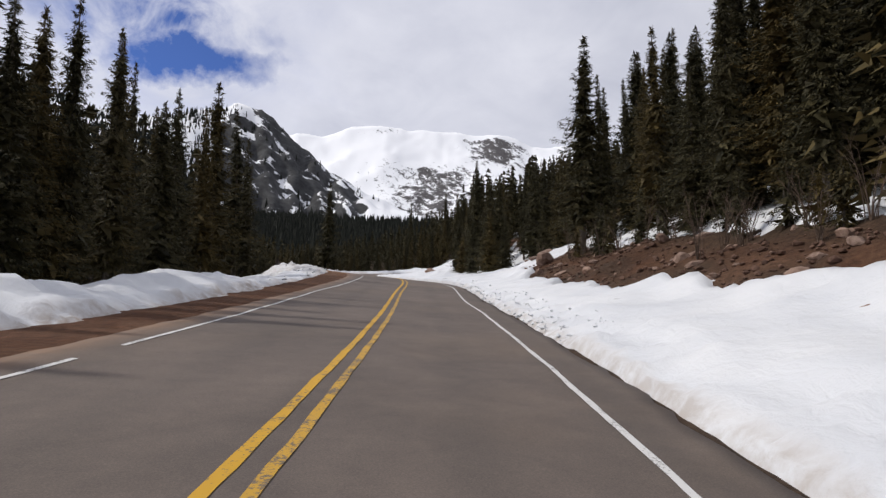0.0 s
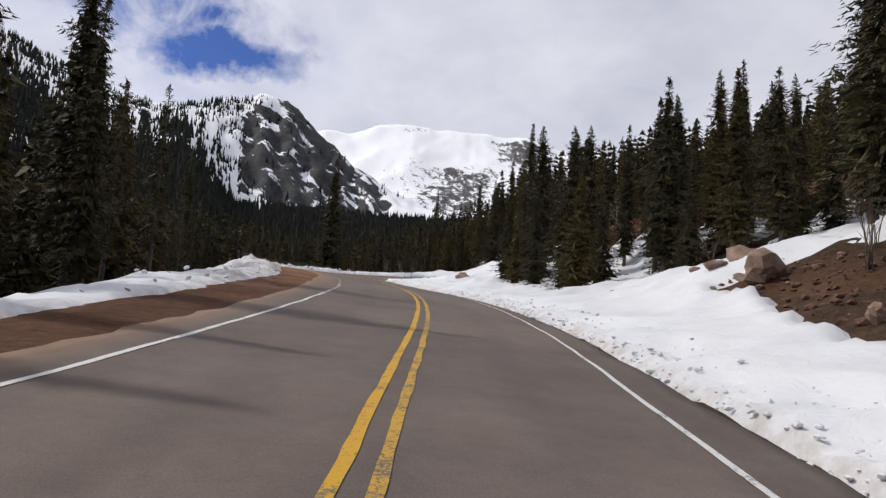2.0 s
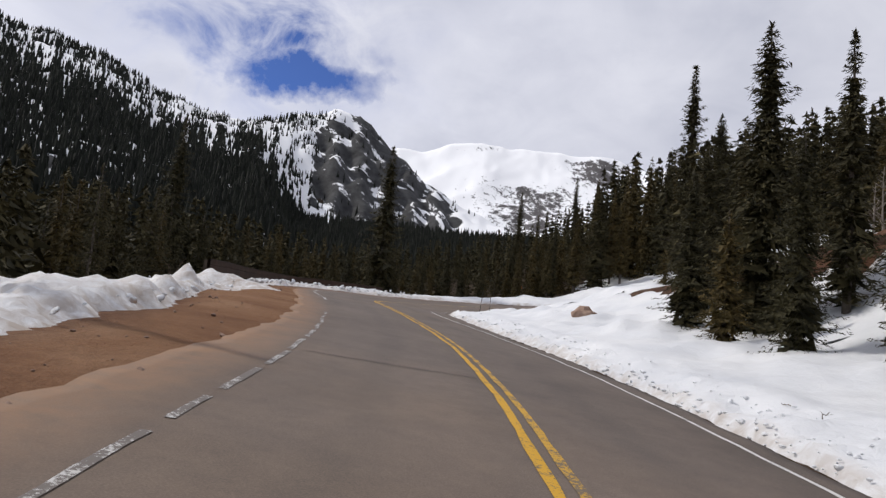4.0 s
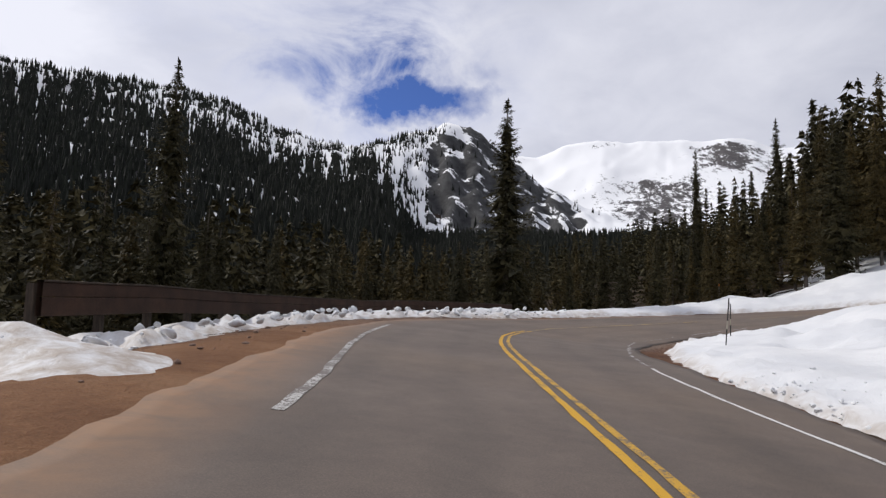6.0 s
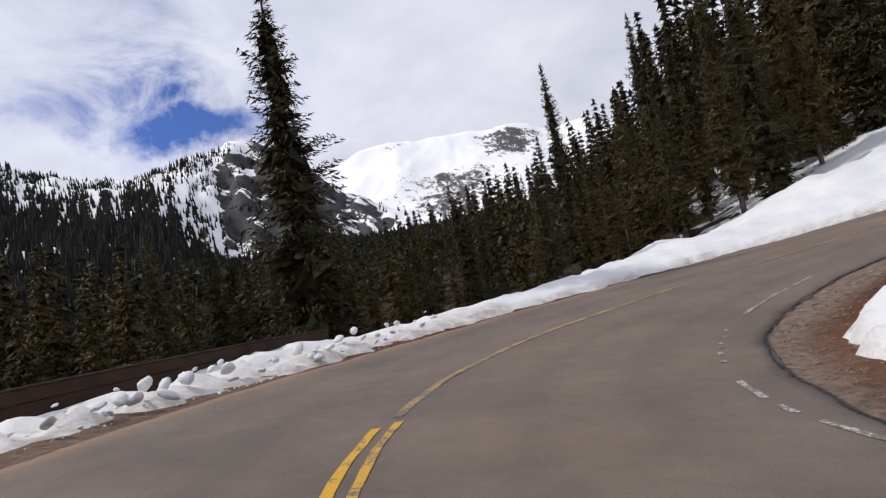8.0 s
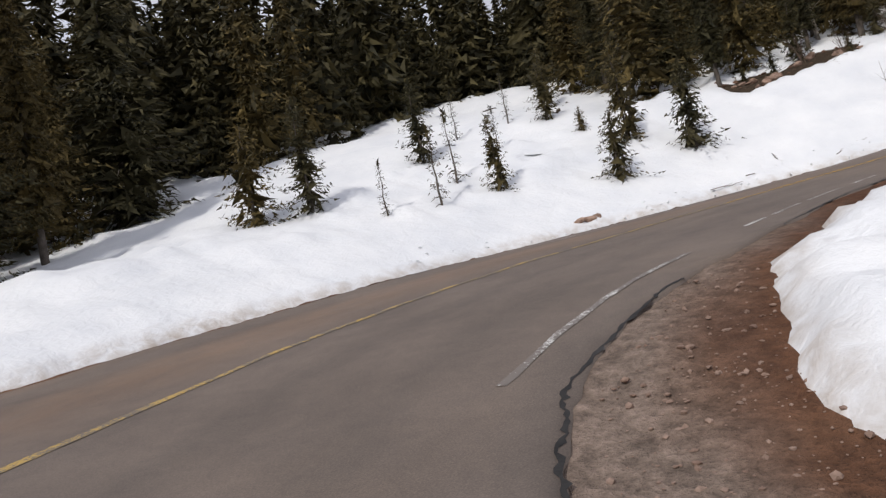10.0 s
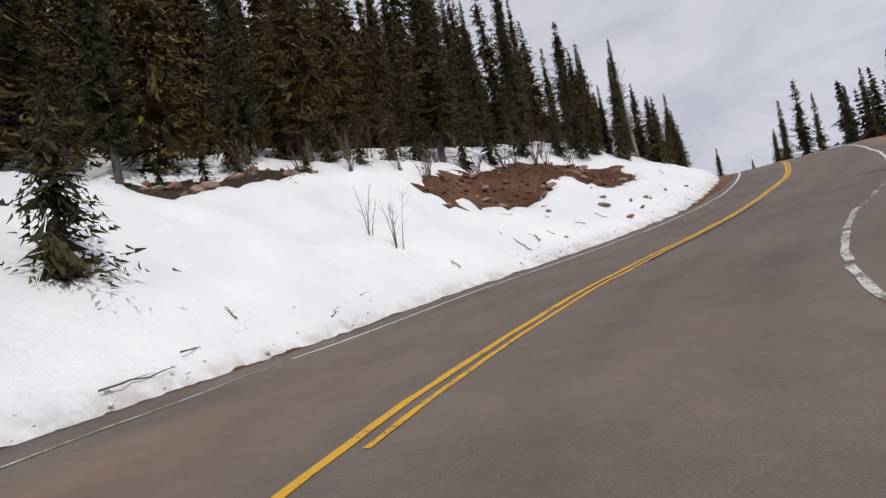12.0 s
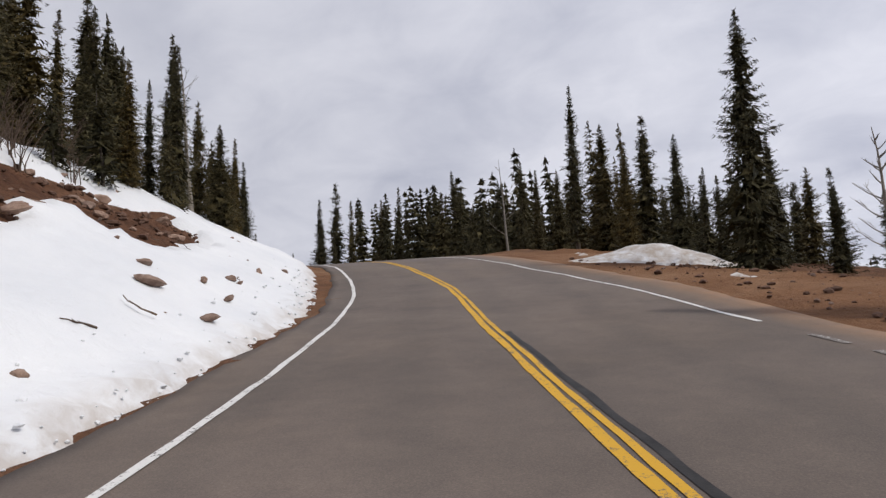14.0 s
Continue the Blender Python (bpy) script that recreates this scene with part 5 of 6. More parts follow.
dens = dens * (1 - (1 - foot_wood) * fade(q, 0.42, 0.6) * (1 - crest) * (1 - 0.28 - 0.3 * (1 - fade(az, -42, -30)) - (0.72 - 0.3 * (1 - fade(az, -42, -30))) * tall_gaps))
keep = (rng.rand(41000) < dens * 0.95) & (rr < 848)
s_, u_ = station(fx[keep], fy[keep])
ok = np.abs(u_) > 70
fx, fy, fr, fa = fx[keep][ok], fy[keep][ok], rr[keep][ok], az[keep][ok]
fz = np.maximum(hill_surface(fa, fr), -12) - 0.6
fz = np.where(fr < 170, np.minimum(fz, terrain(fx, fy)), fz)
fh = rng.uniform(9, 16, len(fx)) * (1 - 0.25 * fade(fr, 500, 850))
mass("far_wood", list(zip(fx, fy, fz, fh)), FAR, [1.0] * 6, FAR_SHADED_NEEDLES, "far spruces with shade-darkened needles scattered over the snowy hillside", 25)
print("near", len(NEAR), "deep", len(deep), "far", len(fx))


# ---- young spruces on the snow slope ----
def young_spruce(h, spread, seed, label, bushy):
    root = new("young_spruce")
    tv, tf = trunk_mesh(h, 0.02 + 0.008 * h, seed, 0.0, 8, 0.3)
    part("trunk", mesh_from("trunk", tv, tf, [BARK], smooth=True), root)
    cv, cf = crown_mesh(h, spread, 0.05 if bushy else 0.12, seed, whorl=0.13 if bushy else 0.22, blades=17 if bushy else 10, size=0.125 if bushy else 0.12, inner=3 if bushy else 0)
    part("crown", mesh_from("crown", cv, cf, [NEEDLES]), root)
    return tagged(root, label, "tree", "young spruces on the snow")


THIN_LABEL = "thin young spruce with short sparse branches standing in snow"
BUSHY_LABEL = "small bushy young spruce standing in snow"
YOUNG = [(3.0, young_spruce(3.0, 0.42, 201, THIN_LABEL, False)), (3.0, young_spruce(3.0, 0.36, 202, THIN_LABEL, False)),
         (3.0, young_spruce(3.0, 0.85, 203, BUSHY_LABEL, True)), (2.6, young_spruce(2.6, 1.0, 204, BUSHY_LABEL, True))]
young_used = set()
rng = np.random.RandomState(41)
for kind, x, y, h in ((0, 14.2, 128.7, 3.5), (1, 12.15, 130.1, 2.4), (1, 16.8, 128.9, 3.6), (2, 16.5, 126.9, 3.4), (0, 22.3, 128.5, 2.6), (0, 26.7, 129.0, 3.1),
                      (2, 26.6, 126.7, 3.5), (3, 18.9, 122.3, 3.2), (2, 22.5, 122.1, 5.0), (3, 22.3, 119.3, 4.2), (0, 39.4, 128.4, 2.2), (3, 29.5, 116.4, 0.9),
                      (3, 10.5, 135.0, 4.3), (2, 11.6, 133.1, 4.6), (1, 24.5, 131.5, 2.8), (2, 31.0, 127.5, 4.2), (3, 25.0, 124.6, 1.5), (2, 20.0, 131.8, 4.4),
                      (2, 9.2, 60.5, 3.6), (3, 10.3, 64.0, 3.2), (2, 7.4, 76.4, 4.6), (3, 2.6, 85.5, 3.0), (2, 30.9, 113.5, 3.8), (3, 30.8, 109.8, 2.6), (2, 31.5, 105.4, 3.5), (3, 32.5, 100.8, 2.8),
                      (3, 29.8, 108.9, 1.6), (2, 30.4, 107.2, 2.8), (3, 31.8, 102.9, 2.0), (2, 33.4, 98.2, 3.4), (3, 33.6, 95.6, 2.2), (2, 34.2, 93.4, 3.8), (3, 34.0, 90.6, 2.4), (3, 28.9, 111.5, 1.2), (3, 29.6, 114.9, 1.3),
                      (2, 10.6, 30.5, 2.8), (3, 10.2, 33.0, 2.2), (3, 9.6, 36.5, 2.4), (2, 9.4, 38.5, 3.2), (3, 9.0, 42.8, 2.0), (2, 11.8, 26.5, 3.0), (3, 12.0, 22.0, 2.6), (3, 11.4, 18.0, 2.2), (2, 11.2, 24.0, 2.6), (3, 11.6, 29.5, 2.0), (2, 11.0, 35.5, 3.0), (3, 10.2, 40.5, 2.2), (3, 11.9, 20.0, 1.8)):
    z = float(terrain([x], [y])[0])
    k = h / YOUNG[kind][0]
    m = pose(x, y, z + 0.05, 0, 0, rng.uniform(0, 360)) @ Matrix.Diagonal((k, k, k, 1))
    ob = YOUNG[kind][1] if kind not in young_used else copy_thing(YOUNG[kind][1], pose(0, 0, 0))
    young_used.add(kind)
    ob.matrix_basis = m


# ---- bare shrubs and dead trees ----
def twiggy(base_count, h, spread, seed, r0):
    rng = np.random.RandomState(seed)
    pieces = []
    for k in range(base_count):
        a = rng.uniform(0, 6.28)
        hh = h * rng.uniform(0.6, 1.0)
        out = spread * rng.uniform(0.3, 1.0)
        bx, by = rng.uniform(-0.12, 0.12, 2)
        pts = [(bx + out * math.cos(a) * t ** 1.6, by + out * math.sin(a) * t ** 1.6, -0.2 + (hh + 0.2) * t) for t in np.linspace(0, 1, 6)]
        pieces.append(tube(pts, np.linspace(r0, 0.003, 6), 4))
        for j in range(5):
            t = rng.uniform(0.35, 0.9)
            p = np.array((bx + out * math.cos(a) * t ** 1.6, by + out * math.sin(a) * t ** 1.6, -0.2 + (hh + 0.2) * t))
            b = a + rng.uniform(-1.6, 1.6)
            L = hh * rng.uniform(0.12, 0.32)
            q = p + np.array((math.cos(b) * L * 0.6, math.sin(b) * L * 0.6, L * 0.75))
            pieces.append(tube([p, (p + q) / 2 + rng.uniform(-0.03, 0.03, 3), q], (0.006, 0.005, 0.002), 3))
    return pieces


def shrub(x, y, n, h, spread, seed):
    pieces = twiggy(n, h, spread, seed, 0.016)
    root = new("bare_shrub")
    root.matrix_basis = pose(x, y, float(terrain([x], [y])[0]) + 0.15)
    for k in range(n):
        v, f = join(pieces[k * 6:k * 6 + 6])
        part("stem", mesh_from("stem", v, f, [TWIG], smooth=True), root)
    tagged(root, "leafless shrub of thin brown stems growing out of snow", "shrub", "bare shrubs in the snow")


for args in ((24.5, 110.6, 5, 2.0, 0.55, 301), (25.4, 111.1, 4, 1.9, 0.7, 302), (-19.5, 78.5, 4, 1.2, 0.5, 303), (8.6, 55.5, 5, 2.2, 0.7, 304), (10.2, 47.5, 5, 2.4, 0.8, 305), (11.0, 42.0, 4, 2.0, 0.7, 306)):
    shrub(*args)
rng = np.random.RandomState(43)
for k in range(34):
    if k < 16:
        s, u, h = rng.uniform(84, 116), rng.uniform(10.8, 13.5), rng.uniform(1.4, 2.8)
    else:
        s, u, h = rng.uniform(230, 256), -rng.uniform(11.2, 13.6), rng.uniform(1.0, 2.6)
    p = on_road(s, u)
    shrub(float(p[0]), float(p[1]), 9, h, 0.9, 320 + k)
for k in range(12):
    p = on_road(rng.uniform(237, 253), -rng.uniform(10.8, 12.2))
    shrub(float(p[0]), float(p[1]), 8, rng.uniform(0.7, 1.6), 0.7, 380 + k)



def bare_tree(x, y, h, seed, mat, label, limbs):
    rng = np.random.RandomState(seed)
    root = new("bare_tree")
    root.matrix_basis = pose(x, y, float(terrain([x], [y])[0]) - 0.1)
    zs = np.linspace(-0.3, h, 8)
    pts = np.stack([0.05 * rng.uniform(-1, 1, 8).cumsum(), 0.05 * rng.uniform(-1, 1, 8).cumsum(), zs], 1)
    tv, tf = tube(pts, np.linspace(0.012 * h + 0.03, 0.01, 8), 6)
    part("trunk", mesh_from("trunk", tv, tf, [mat], smooth=True), root)
    for k in range(limbs):
        pieces = []
        t = rng.uniform(0.22, 0.97)
        p = np.array([np.interp(t * h, zs, pts[:, c]) for c in (0, 1, 2)])
        a = rng.uniform(0, 6.28)
        L = h * (1.1 - t) * rng.uniform(0.2, 0.42)
        tip = p + np.array((math.cos(a) * L * 0.75, math.sin(a) * L * 0.75, L * 0.65))
        mid = (p + tip) / 2 + np.array((0, 0, -0.06 * L))
        pieces.append(tube([p, mid, tip], (0.022, 0.014, 0.004), 4))
        for j in range(4):
            b = a + rng.uniform(-1.0, 1.0)
            s0 = p + (tip - p) * rng.uniform(0.4, 0.95)
            l2 = L * rng.uniform(0.2, 0.4)
            pieces.append(tube([s0, s0 + np.array((math.cos(b) * l2 * 0.7, math.sin(b) * l2 * 0.7, l2 * 0.7))], (0.008, 0.002), 3))
        bv, bf = join(pieces)
        part("branch", mesh_from("branch", bv, bf, [mat]), root)
    tagged(root, label, "tree", "leafless trees")


ASPEN = "leafless grey tree with fine upswept branches"
SNAG = "dead bleached spruce trunk with a few broken branches"
for x, y, h, seed, mat, label, limbs in ((12.44, 89.56, 4.2, 401, DEAD, ASPEN, 26), (11.6, 88.6, 3.0, 402, DEAD, ASPEN, 16), (26.7, 68.9, 6.6, 403, DEAD, SNAG, 7), (33.5, 112.0, 9.0, 404, DEAD, SNAG, 9),
                                         (35.0, 117.5, 9.5, 405, DEAD, SNAG, 8), (36.5, 86.5, 7.5, 408, DEAD, SNAG, 10)):
    bare_tree(x, y, h, seed, mat, label, limbs)


# ---- rocks ----
def rock_mesh(seed, fine=2):
    bm = bmesh.new()
    bmesh.ops.create_icosphere(bm, subdivisions=fine, radius=0.5)
    off = Vector((seed * 3.7, seed * 1.3, seed * 2.1))
    for v in bm.verts:
        n = noise.noise(v.co * 1.6 + off) * 0.55 + noise.noise(v.co * 4.2 + off) * 0.18
        v.co *= 1 + n
        v.co.x *= 1.25
        v.co.z *= 0.72
        for axis in range(3):
            v.co[axis] = round(v.co[axis] / 0.13) * 0.13 * 0.5 + v.co[axis] * 0.5
    me = bpy.data.meshes.new("rock")
    bm.to_mesh(me)
    bm.free()
    me.materials.append(ROCK)
    return me


ROCKS = [rock_mesh(k + 1) for k in range(6)]


def rock(x, y, size, rng, label, group, up=0.0):
    ob = new("rock", ROCKS[rng.randint(6)])
    z = float(terrain([x], [y])[0]) + up
    ob.matrix_basis = pose(x, y, z + size * 0.08, rng.uniform(-25, 25), rng.uniform(-25, 25), rng.uniform(0, 360)) @ Matrix.Diagonal((size * rng.uniform(0.8, 1.3), size * rng.uniform(0.7, 1.1), size * rng.uniform(0.7, 1.1), 1))
    tagged(ob, label, "rock", group)


rng = np.random.RandomState(51)
CUT_LABEL, CUT_GROUP = "pinkish granite rock lodged in the bare earth bank", "rocks in the earth banks"
for k in range(110):
    s, u = rng.uniform(76, 127), rng.uniform(8.6, 14.0)
    p = on_road(s, u)
    rock(p[0], p[1], 0.12 + 0.55 * rng.rand() ** 2.4, rng, CUT_LABEL, CUT_GROUP)
for k in range(55):
    s, u = rng.uniform(238, 255), -rng.uniform(8.3, 11.2)
    p = on_road(s, u)
    rock(p[0], p[1], 0.10 + 0.38 * rng.rand() ** 2.2, rng, CUT_LABEL, CUT_GROUP)
for k in range(18):
    s, u = rng.uniform(229.5, 234.5), -rng.uniform(12.2, 14.4)
    p = on_road(s, u)
    rock(p[0], p[1], 0.15 + 0.5 * rng.rand(), rng, CUT_LABEL, CUT_GROUP)
SNOW_LABEL, SNOW_GROUP = "loose granite rock lying on the snow", "loose rocks on the snow"
for x, y, size in ((-2.0, 91.8, 1.3), (9.0, 53.2, 1.35), (7.6, 49.0, 1.5), (7.38, 52.0, 0.8), (6.9, 52.6, 0.4), (15.0, 123.3, 0.42), (15.4, 123.0, 0.3), (14.7, 123.6, 0.4), (27.1, 99.5, 0.42), (26.1, 99.2, 0.22), (27.6, 96.4, 0.25), (28.4, 101.5, 0.3),
                   (27.0, 102.6, 0.22), (-6.0, 115.0, 0.24), (-5.6, 114.6, 0.12), (26.8, 97.6, 0.2), (28.0, 98.6, 0.28), (29.2, 100.3, 0.35), (28.3, 94.2, 0.24)):
    rock(x, y, size, rng, SNOW_LABEL, SNOW_GROUP, 0.26)
for k in range(16):
    s, u = rng.uniform(239, 258), -rng.uniform(5.3, 8.6)
    p = on_road(s, u)
    rock(p[0], p[1], rng.uniform(0.06, 0.2), rng, SNOW_LABEL, SNOW_GROUP, 0.24)
rubble = []
for k in range(4000):
    if k < 3000:
        s, u = rng.uniform(74, 122), 8.4 + 4.2 * rng.rand()
    elif k < 3860:
        s, u = rng.uniform(237.5, 255), -rng.uniform(8.0, 11.4)
    else:
        s, u = rng.uniform(229, 235), -rng.uniform(12.0, 14.8)
    rubble.append((*on_road(s, u)[:2], 0.035 + 0.26 * rng.rand() ** 4.5))
for k in range(330):
    s, u = rng.uniform(238, 256), 0.0
    u = float(edge_right(s)) + 0.5 + 4.0 * rng.rand() ** 1.2
    rubble.append((*on_road(s, u)[:2], 0.03 + 0.2 * rng.rand() ** 4))
pebbles = []
for k in range(2200):
    zone = k % 3 if k < 420 else 0
    if zone == 0:
        s = rng.uniform(176, 211)
        u = rng.uniform(5.5, 7.5)
    elif zone == 1:
        s = rng.uniform(120, 172)
        u = float(snow_left(s)) + rng.uniform(-0.3, 2.2)
    else:
        s, u = rng.uniform(238, 256), rng.uniform(5.4, 10.5)
    pebbles.append((*on_road(s, u)[:2], (0.018 + 0.06 * rng.rand() ** 4) if zone == 0 else 0.03 + 0.14 * rng.rand() ** 3))


def strewn(name, stones, mat, label, raised=0.0, kind="gravel"):
    pz = terrain([p[0] for p in stones], [p[1] for p in stones]) + raised
    pv, pf, pn = [], [], 0
    for (x, y, size), z in zip(stones, pz):
        k = rng.randint(6)
        a = rng.uniform(0, 6.28)
        co = SHAPES[k][0] * size * rng.uniform(0.7, 1.3, 3)
        pv.append(np.stack([co[:, 0] * math.cos(a) - co[:, 1] * math.sin(a) + x, co[:, 0] * math.sin(a) + co[:, 1] * math.cos(a) + y, co[:, 2] + z + size * 0.15], 1))
        pf.append(SHAPES[k][1] + pn)
        pn += len(co)
    tagged(part(name, mesh_from(name, np.vstack(pv), np.vstack(pf), [mat])), label, kind, kind="stuff")


SHAPES = [(np.array([v.co[:] for v in me.vertices]), np.array([f.vertices[:] for f in me.polygons])) for me in [rock_mesh(k + 11, 1) for k in range(6)]]
strewn("loose_stones", pebbles, ROCK, "small loose stones strewn over the gravel shoulders")
strewn("bank_rubble", rubble, RUBBLE, "red-brown stones and clods on the bare earth banks")


# ---- chunks thrown up by the plough ----
CLOD = []
for k in range(4):
    bm = bmesh.new()
    bmesh.ops.create_icosphere(bm, subdivisions=2, radius=0.5)
    for v in bm.verts:
        v.co *= 1 + 0.5 * noise.noise(v.co * 1.9 + Vector((k * 5.1, 2, 9)))
        v.co.z *= 0.75
    me = bpy.data.meshes.new("snow_chunk")
    bm.to_mesh(me)
    bm.free()
    me.polygons.foreach_set("use_smooth", [True] * len(me.polygons))
    me.materials.append(SNOW)
    CLOD.append(me)
crumbs = []
rng = np.random.RandomState(62)
for k in range(1500):
    s = rng.uniform(84, 164)
    u = float(snow_right(s)) + 0.12 + 1.5 * rng.rand() ** 2
    crumbs.append((*on_road(s, u)[:2], 0.03 + 0.10 * rng.rand() ** 3))
for k in range(900):
    s = rng.uniform(214, 256) if k < 450 else rng.uniform(140, 194)
    u = float(snow_left(s)) - 0.1 - 1.3 * rng.rand() ** 2
    crumbs.append((*on_road(s, u)[:2], 0.03 + 0.09 * rng.rand() ** 3))
cx, cy = np.array([c[0] for c in crumbs]), np.array([c[1] for c in crumbs])
cs, cu = station(cx, cy)
strewn("snow_crumbs", crumbs, SNOW, "crumbs of hard snow along the ploughed edges", np.maximum(snow_depth(cx, cy, cs, cu), 0), "snow")
rng = np.random.RandomState(61)
for k in range(230):
    s = rng.uniform(140, 194) if k < 190 else rng.uniform(100, 140)
    d = 2.4 * rng.rand() ** 1.5
    u = float(snow_left(s)) - 0.05 - d
    p = on_road(s, u)
    size = (0.10 + 0.28 * rng.rand() ** 1.6) * (0.6 if k >= 190 else 1)
    ob = new("snow_chunk", CLOD[k % 4])
    z = float(terrain([p[0]], [p[1]])[0]) + 0.22 + 0.18 * min(1, d)
    ob.matrix_basis = pose(p[0], p[1], z, rng.uniform(-40, 40), rng.uniform(-40, 40), rng.uniform(0, 360)) @ Matrix.Diagonal((size * rng.uniform(0.8, 1.5), size, size * rng.uniform(0.5, 0.9), 1))
    tagged(ob, "lump of dirty white ploughed snow", "snow chunk", "lumps in the ploughed ridge")


# ---- fallen sticks ----
def stick(x, y, length, turn, seed, mat=TWIG, r=0.02, up=0.30):
    rng = np.random.RandomState(seed)
    pts = [(length * (t - 0.5), 0.08 * length * rng.uniform(-1, 1), 0.03 * rng.uniform(-1, 1)) for t in np.linspace(0, 1, 6)]
    pieces = [tube(pts, np.linspace(r, r * 0.4, 6), 5)]
    for j in range(2):
        p = np.array(pts[2 + j])
        pieces.append(tube([p, p + np.array((length * 0.16, length * rng.uniform(-0.2, 0.2), 0.02))], (r * 0.5, r * 0.2), 3))
    v, f = join(pieces)
    ob = new("fallen_stick", mesh_from("fallen_stick", v, f, [mat], smooth=True))
    e = 0.4
    z0 = float(terrain([x], [y])[0])
    a = radians(turn)
    slope = float(terrain([x + e * math.cos(a)], [y + e * math.sin(a)])[0] - terrain([x - e * math.cos(a)], [y - e * math.sin(a)])[0]) / (2 * e)
    ob.matrix_basis = pose(x, y, z0 + up, 0, -math.degrees(math.atan(slope)), turn)
    tagged(ob, "broken dark twig lying on the snow", "stick", "twigs on the snow")


rng = np.random.RandomState(71)
for x, y, L, a in ((18.7, 118.4, 1.6, -52), (21.2, 116.4, 0.5, 20), (21.5, 114.0, 0.8, -40), (22.2, 113.0, 0.7, -60), (24.6, 106.0, 0.9, 10), (25.0, 105.0, 0.6, -30), (28.6, 112.2, 2.4, 160),
                   (25.8, 102.2, 0.5, 70), (26.3, 100.6, 0.6, 30), (19.9, 117.4, 0.6, -50), (23.6, 109.3, 0.5, 0)):
    stick(x, y, L, a, int(x * 10))
for k in range(8):
    s, u = rng.uniform(236, 250), -rng.uniform(5.2, 8.0)
    p = on_road(s, u)
    stick(p[0], p[1], rng.uniform(0.2, 0.6), rng.uniform(0, 180), 800 + k, r=0.012)
for k in range(14):
    s, u = rng.uniform(84, 140), rng.uniform(4.9, 8.5)
    p = on_road(s, u)
    stick(p[0], p[1], rng.uniform(0.15, 0.5), rng.uniform(0, 180), 840 + k, r=0.010)


# ---- guardrail on the outside of the bend ----
def rail_line(s):
    return -table(s, (158, 11.2), (164, 10.2), (172, 9.6), (180, 8.8), (188, 8.2), (197, 8.2))


rail_s = np.arange(163, 191.01, 1.0)
rail_p = on_road(rail_s, rail_line(rail_s))
rail_z = on_road(rail_s, np.maximum(rail_line(rail_s), -8.5))[:, 2] + 0.12
rail_top = table(rail_s, (157, 1.05), (167, 0.98), (172, 0.78), (178, 0.56), (181, 0.48), (184, 0.57), (189, 0.60), (191, 0.5))
guard = new("guardrail")
guard.matrix_basis = pose(*rail_p[0][:2], float(rail_z[0]))
org = np.array([rail_p[0][0], rail_p[0][1], rail_z[0]])
tang = np.gradient(rail_p[:, :2], axis=0)
tang /= np.linalg.norm(tang, axis=1)[:, None]
side = np.stack([tang[:, 1], -tang[:, 0]], 1)


def guard_beam(name, section, mat, label):
    """A beam along the rail's line: a closed section of (towards the road, below the top)."""
    v = np.array([[(*(rail_p[i, :2] + side[i] * a), rail_z[i] + rail_top[i] + b) for a, b in section] for i in range(len(rail_s))]) - org
    m = len(section)
    i = np.arange(len(rail_s) * m).reshape(len(rail_s), m)
    j = np.roll(i, -1, axis=1)
    part(name, mesh_from(name, v.reshape(-1, 3), np.stack([i[:-1], j[:-1], j[1:], i[1:]], -1).reshape(-1, 4), [mat]), guard, label)


guard_beam("lower_beam", [(0.05, -0.36), (0.07, -0.38), (0.07, -0.74), (0.05, -0.76), (-0.07, -0.76), (-0.07, -0.36)], RUST, "rust-brown flat lower beam")
guard_beam("upper_beam", [(0.05, -0.045), (0.07, -0.065), (0.07, -0.33), (0.05, -0.35), (-0.07, -0.35), (-0.07, -0.045)], RUST, "rust-brown flat upper beam")
guard_beam("top_cap", [(0.085, -0.005), (0.07, 0.0), (-0.09, 0.0), (-0.10, -0.01), (-0.10, -0.042), (0.085, -0.042)], POST_WOOD, "worn brown top cap")
bm = bmesh.new()
bmesh.ops.create_cube(bm, size=1)
bmesh.ops.bevel(bm, geom=bm.edges[:], offset=0.06, segments=1, affect="EDGES")
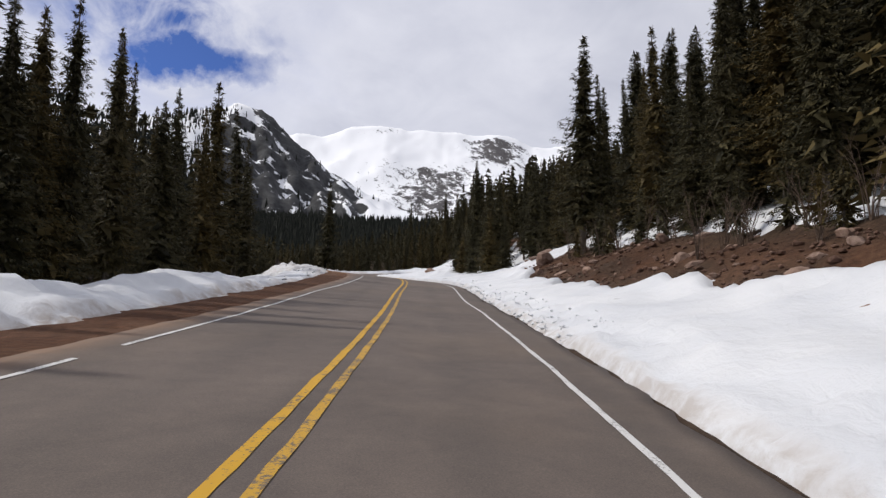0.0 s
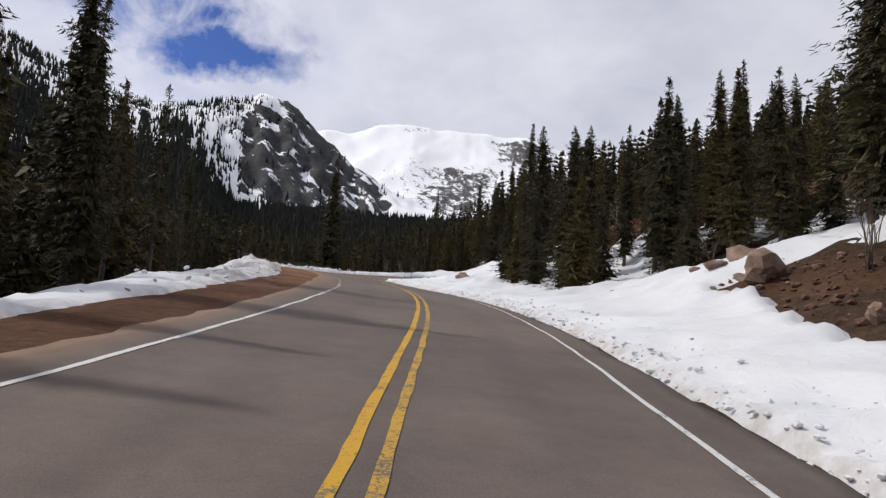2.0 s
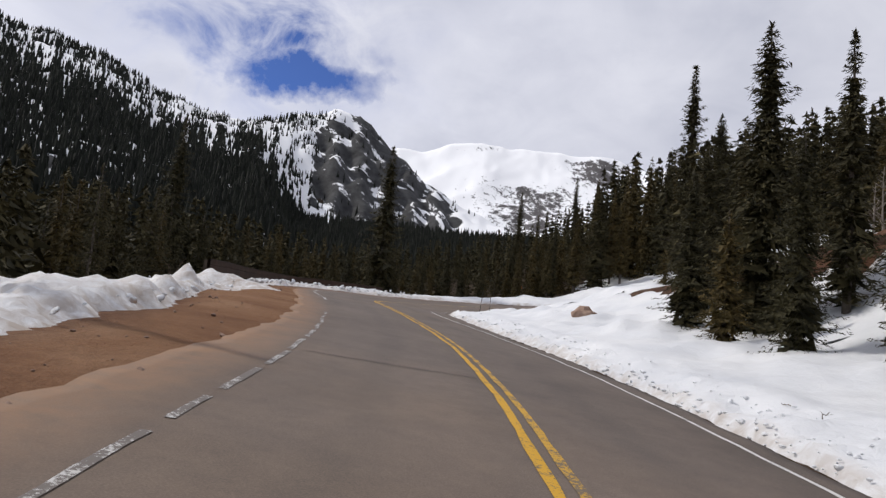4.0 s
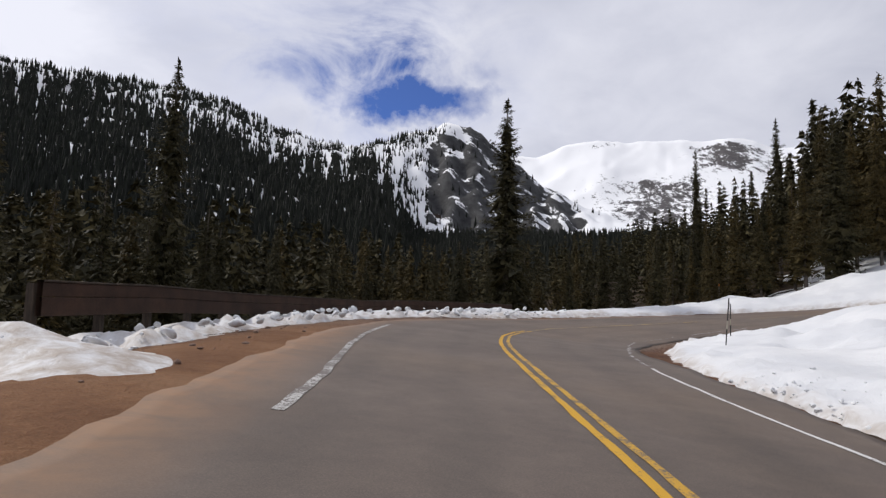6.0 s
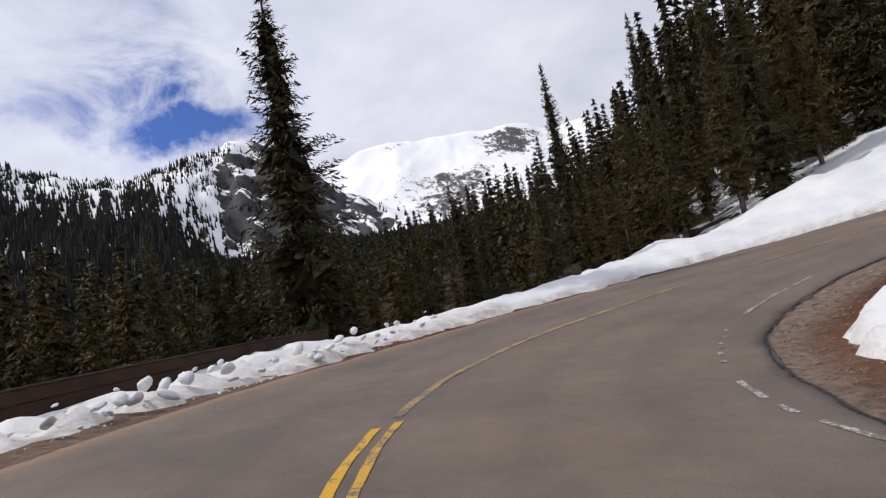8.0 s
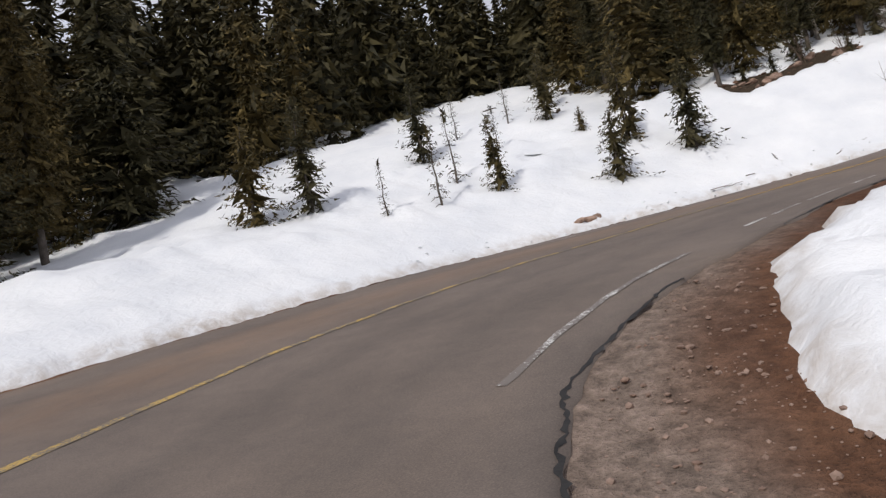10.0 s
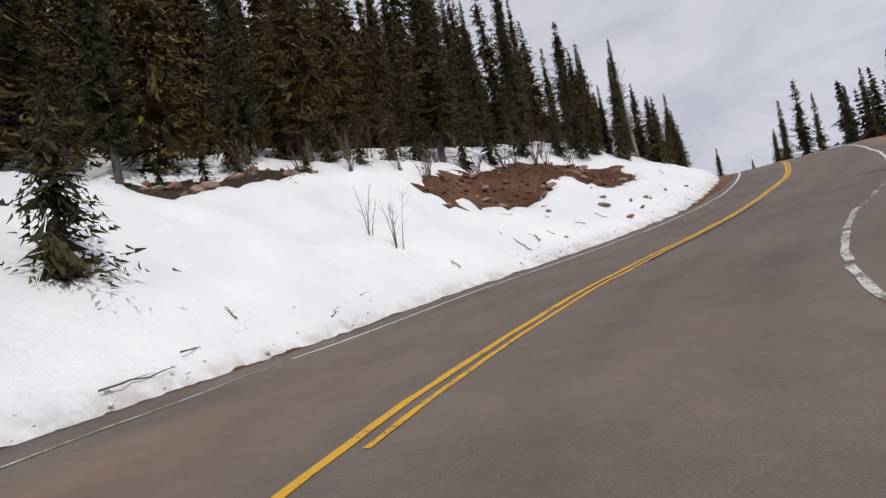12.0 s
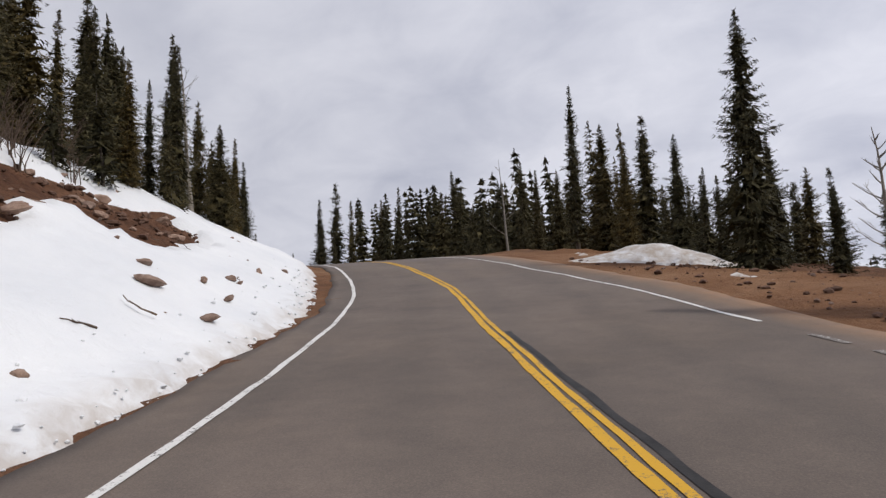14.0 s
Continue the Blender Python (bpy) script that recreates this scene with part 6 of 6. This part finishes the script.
post_me = bpy.data.meshes.new("post")
bm.to_mesh(post_me)
bm.free()
post_me.materials.append(POST_WOOD)
for k in range(0, len(rail_s), 2):
    c = np.array([*(rail_p[k, :2] - side[k] * 0.17), rail_z[k] + rail_top[k] - 0.85]) - org
    ob = part("post", post_me, guard)
    ob.matrix_basis = pose(*c, 0, 0, math.degrees(math.atan2(tang[k, 1], tang[k, 0]))) @ Matrix.Diagonal((0.18, 0.18, 1.55, 1))
tagged(guard, "dark rust-brown steel guardrail behind the ploughed snow", "guardrail")


# ---- snow stakes and the taped marker ----
def stake(x, y, h, lean, turn):
    root = new("snow_stake")
    root.matrix_basis = pose(x, y, float(terrain([x], [y])[0]) + 0.1, lean, 0, turn)
    for z0, z1, mat, name in ((-0.3, h * 0.42, STAKE, "lower_pole"), (h * 0.42, h * 0.58, STAKE_PALE, "pale_band"), (h * 0.58, h, STAKE, "upper_pole")):
        v, f = tube([(0, 0, z0), (0, 0, z1)], (0.022, 0.022), 8)
        n = len(v)
        v = np.vstack([v, [(0, 0, z0), (0, 0, z1)]])
        f = np.vstack([f, [(n, (k + 1) % 8, k) for k in range(8)], [(n + 1, 8 + k, 8 + (k + 1) % 8) for k in range(8)]])
        part(name, mesh_from(name, v, f, [mat]), root, "pale worn band" if mat is STAKE_PALE else "")
    tagged(root, "thin dark snow stake with a pale band standing in the snow", "snow stake", "snow stakes inside the bend")


stake(-8.5, 107.7, 1.55, 2, 20)
stake(-9.0, 103.7, 1.95, 5, 100)

marker = new("marker_post")
marker.matrix_basis = pose(-6.8, 140.2, float(terrain([-6.8], [140.2])[0]), 2, 1, 0)
v, f = tube([(0, 0, -0.3), (0, 0, 2.2)], (0.03, 0.026), 7)
part("pole", mesh_from("pole", v, f, [DEAD]), marker)
v, f = tube([(0, 0, 1.85), (0, 0, 2.1)], (0.045, 0.045), 7)
part("tape", mesh_from("tape", v, f, [ORANGE]), marker, "orange plastic flagging tape")
tagged(marker, "slim wooden marker post with orange tape at the wood's edge", "marker post")
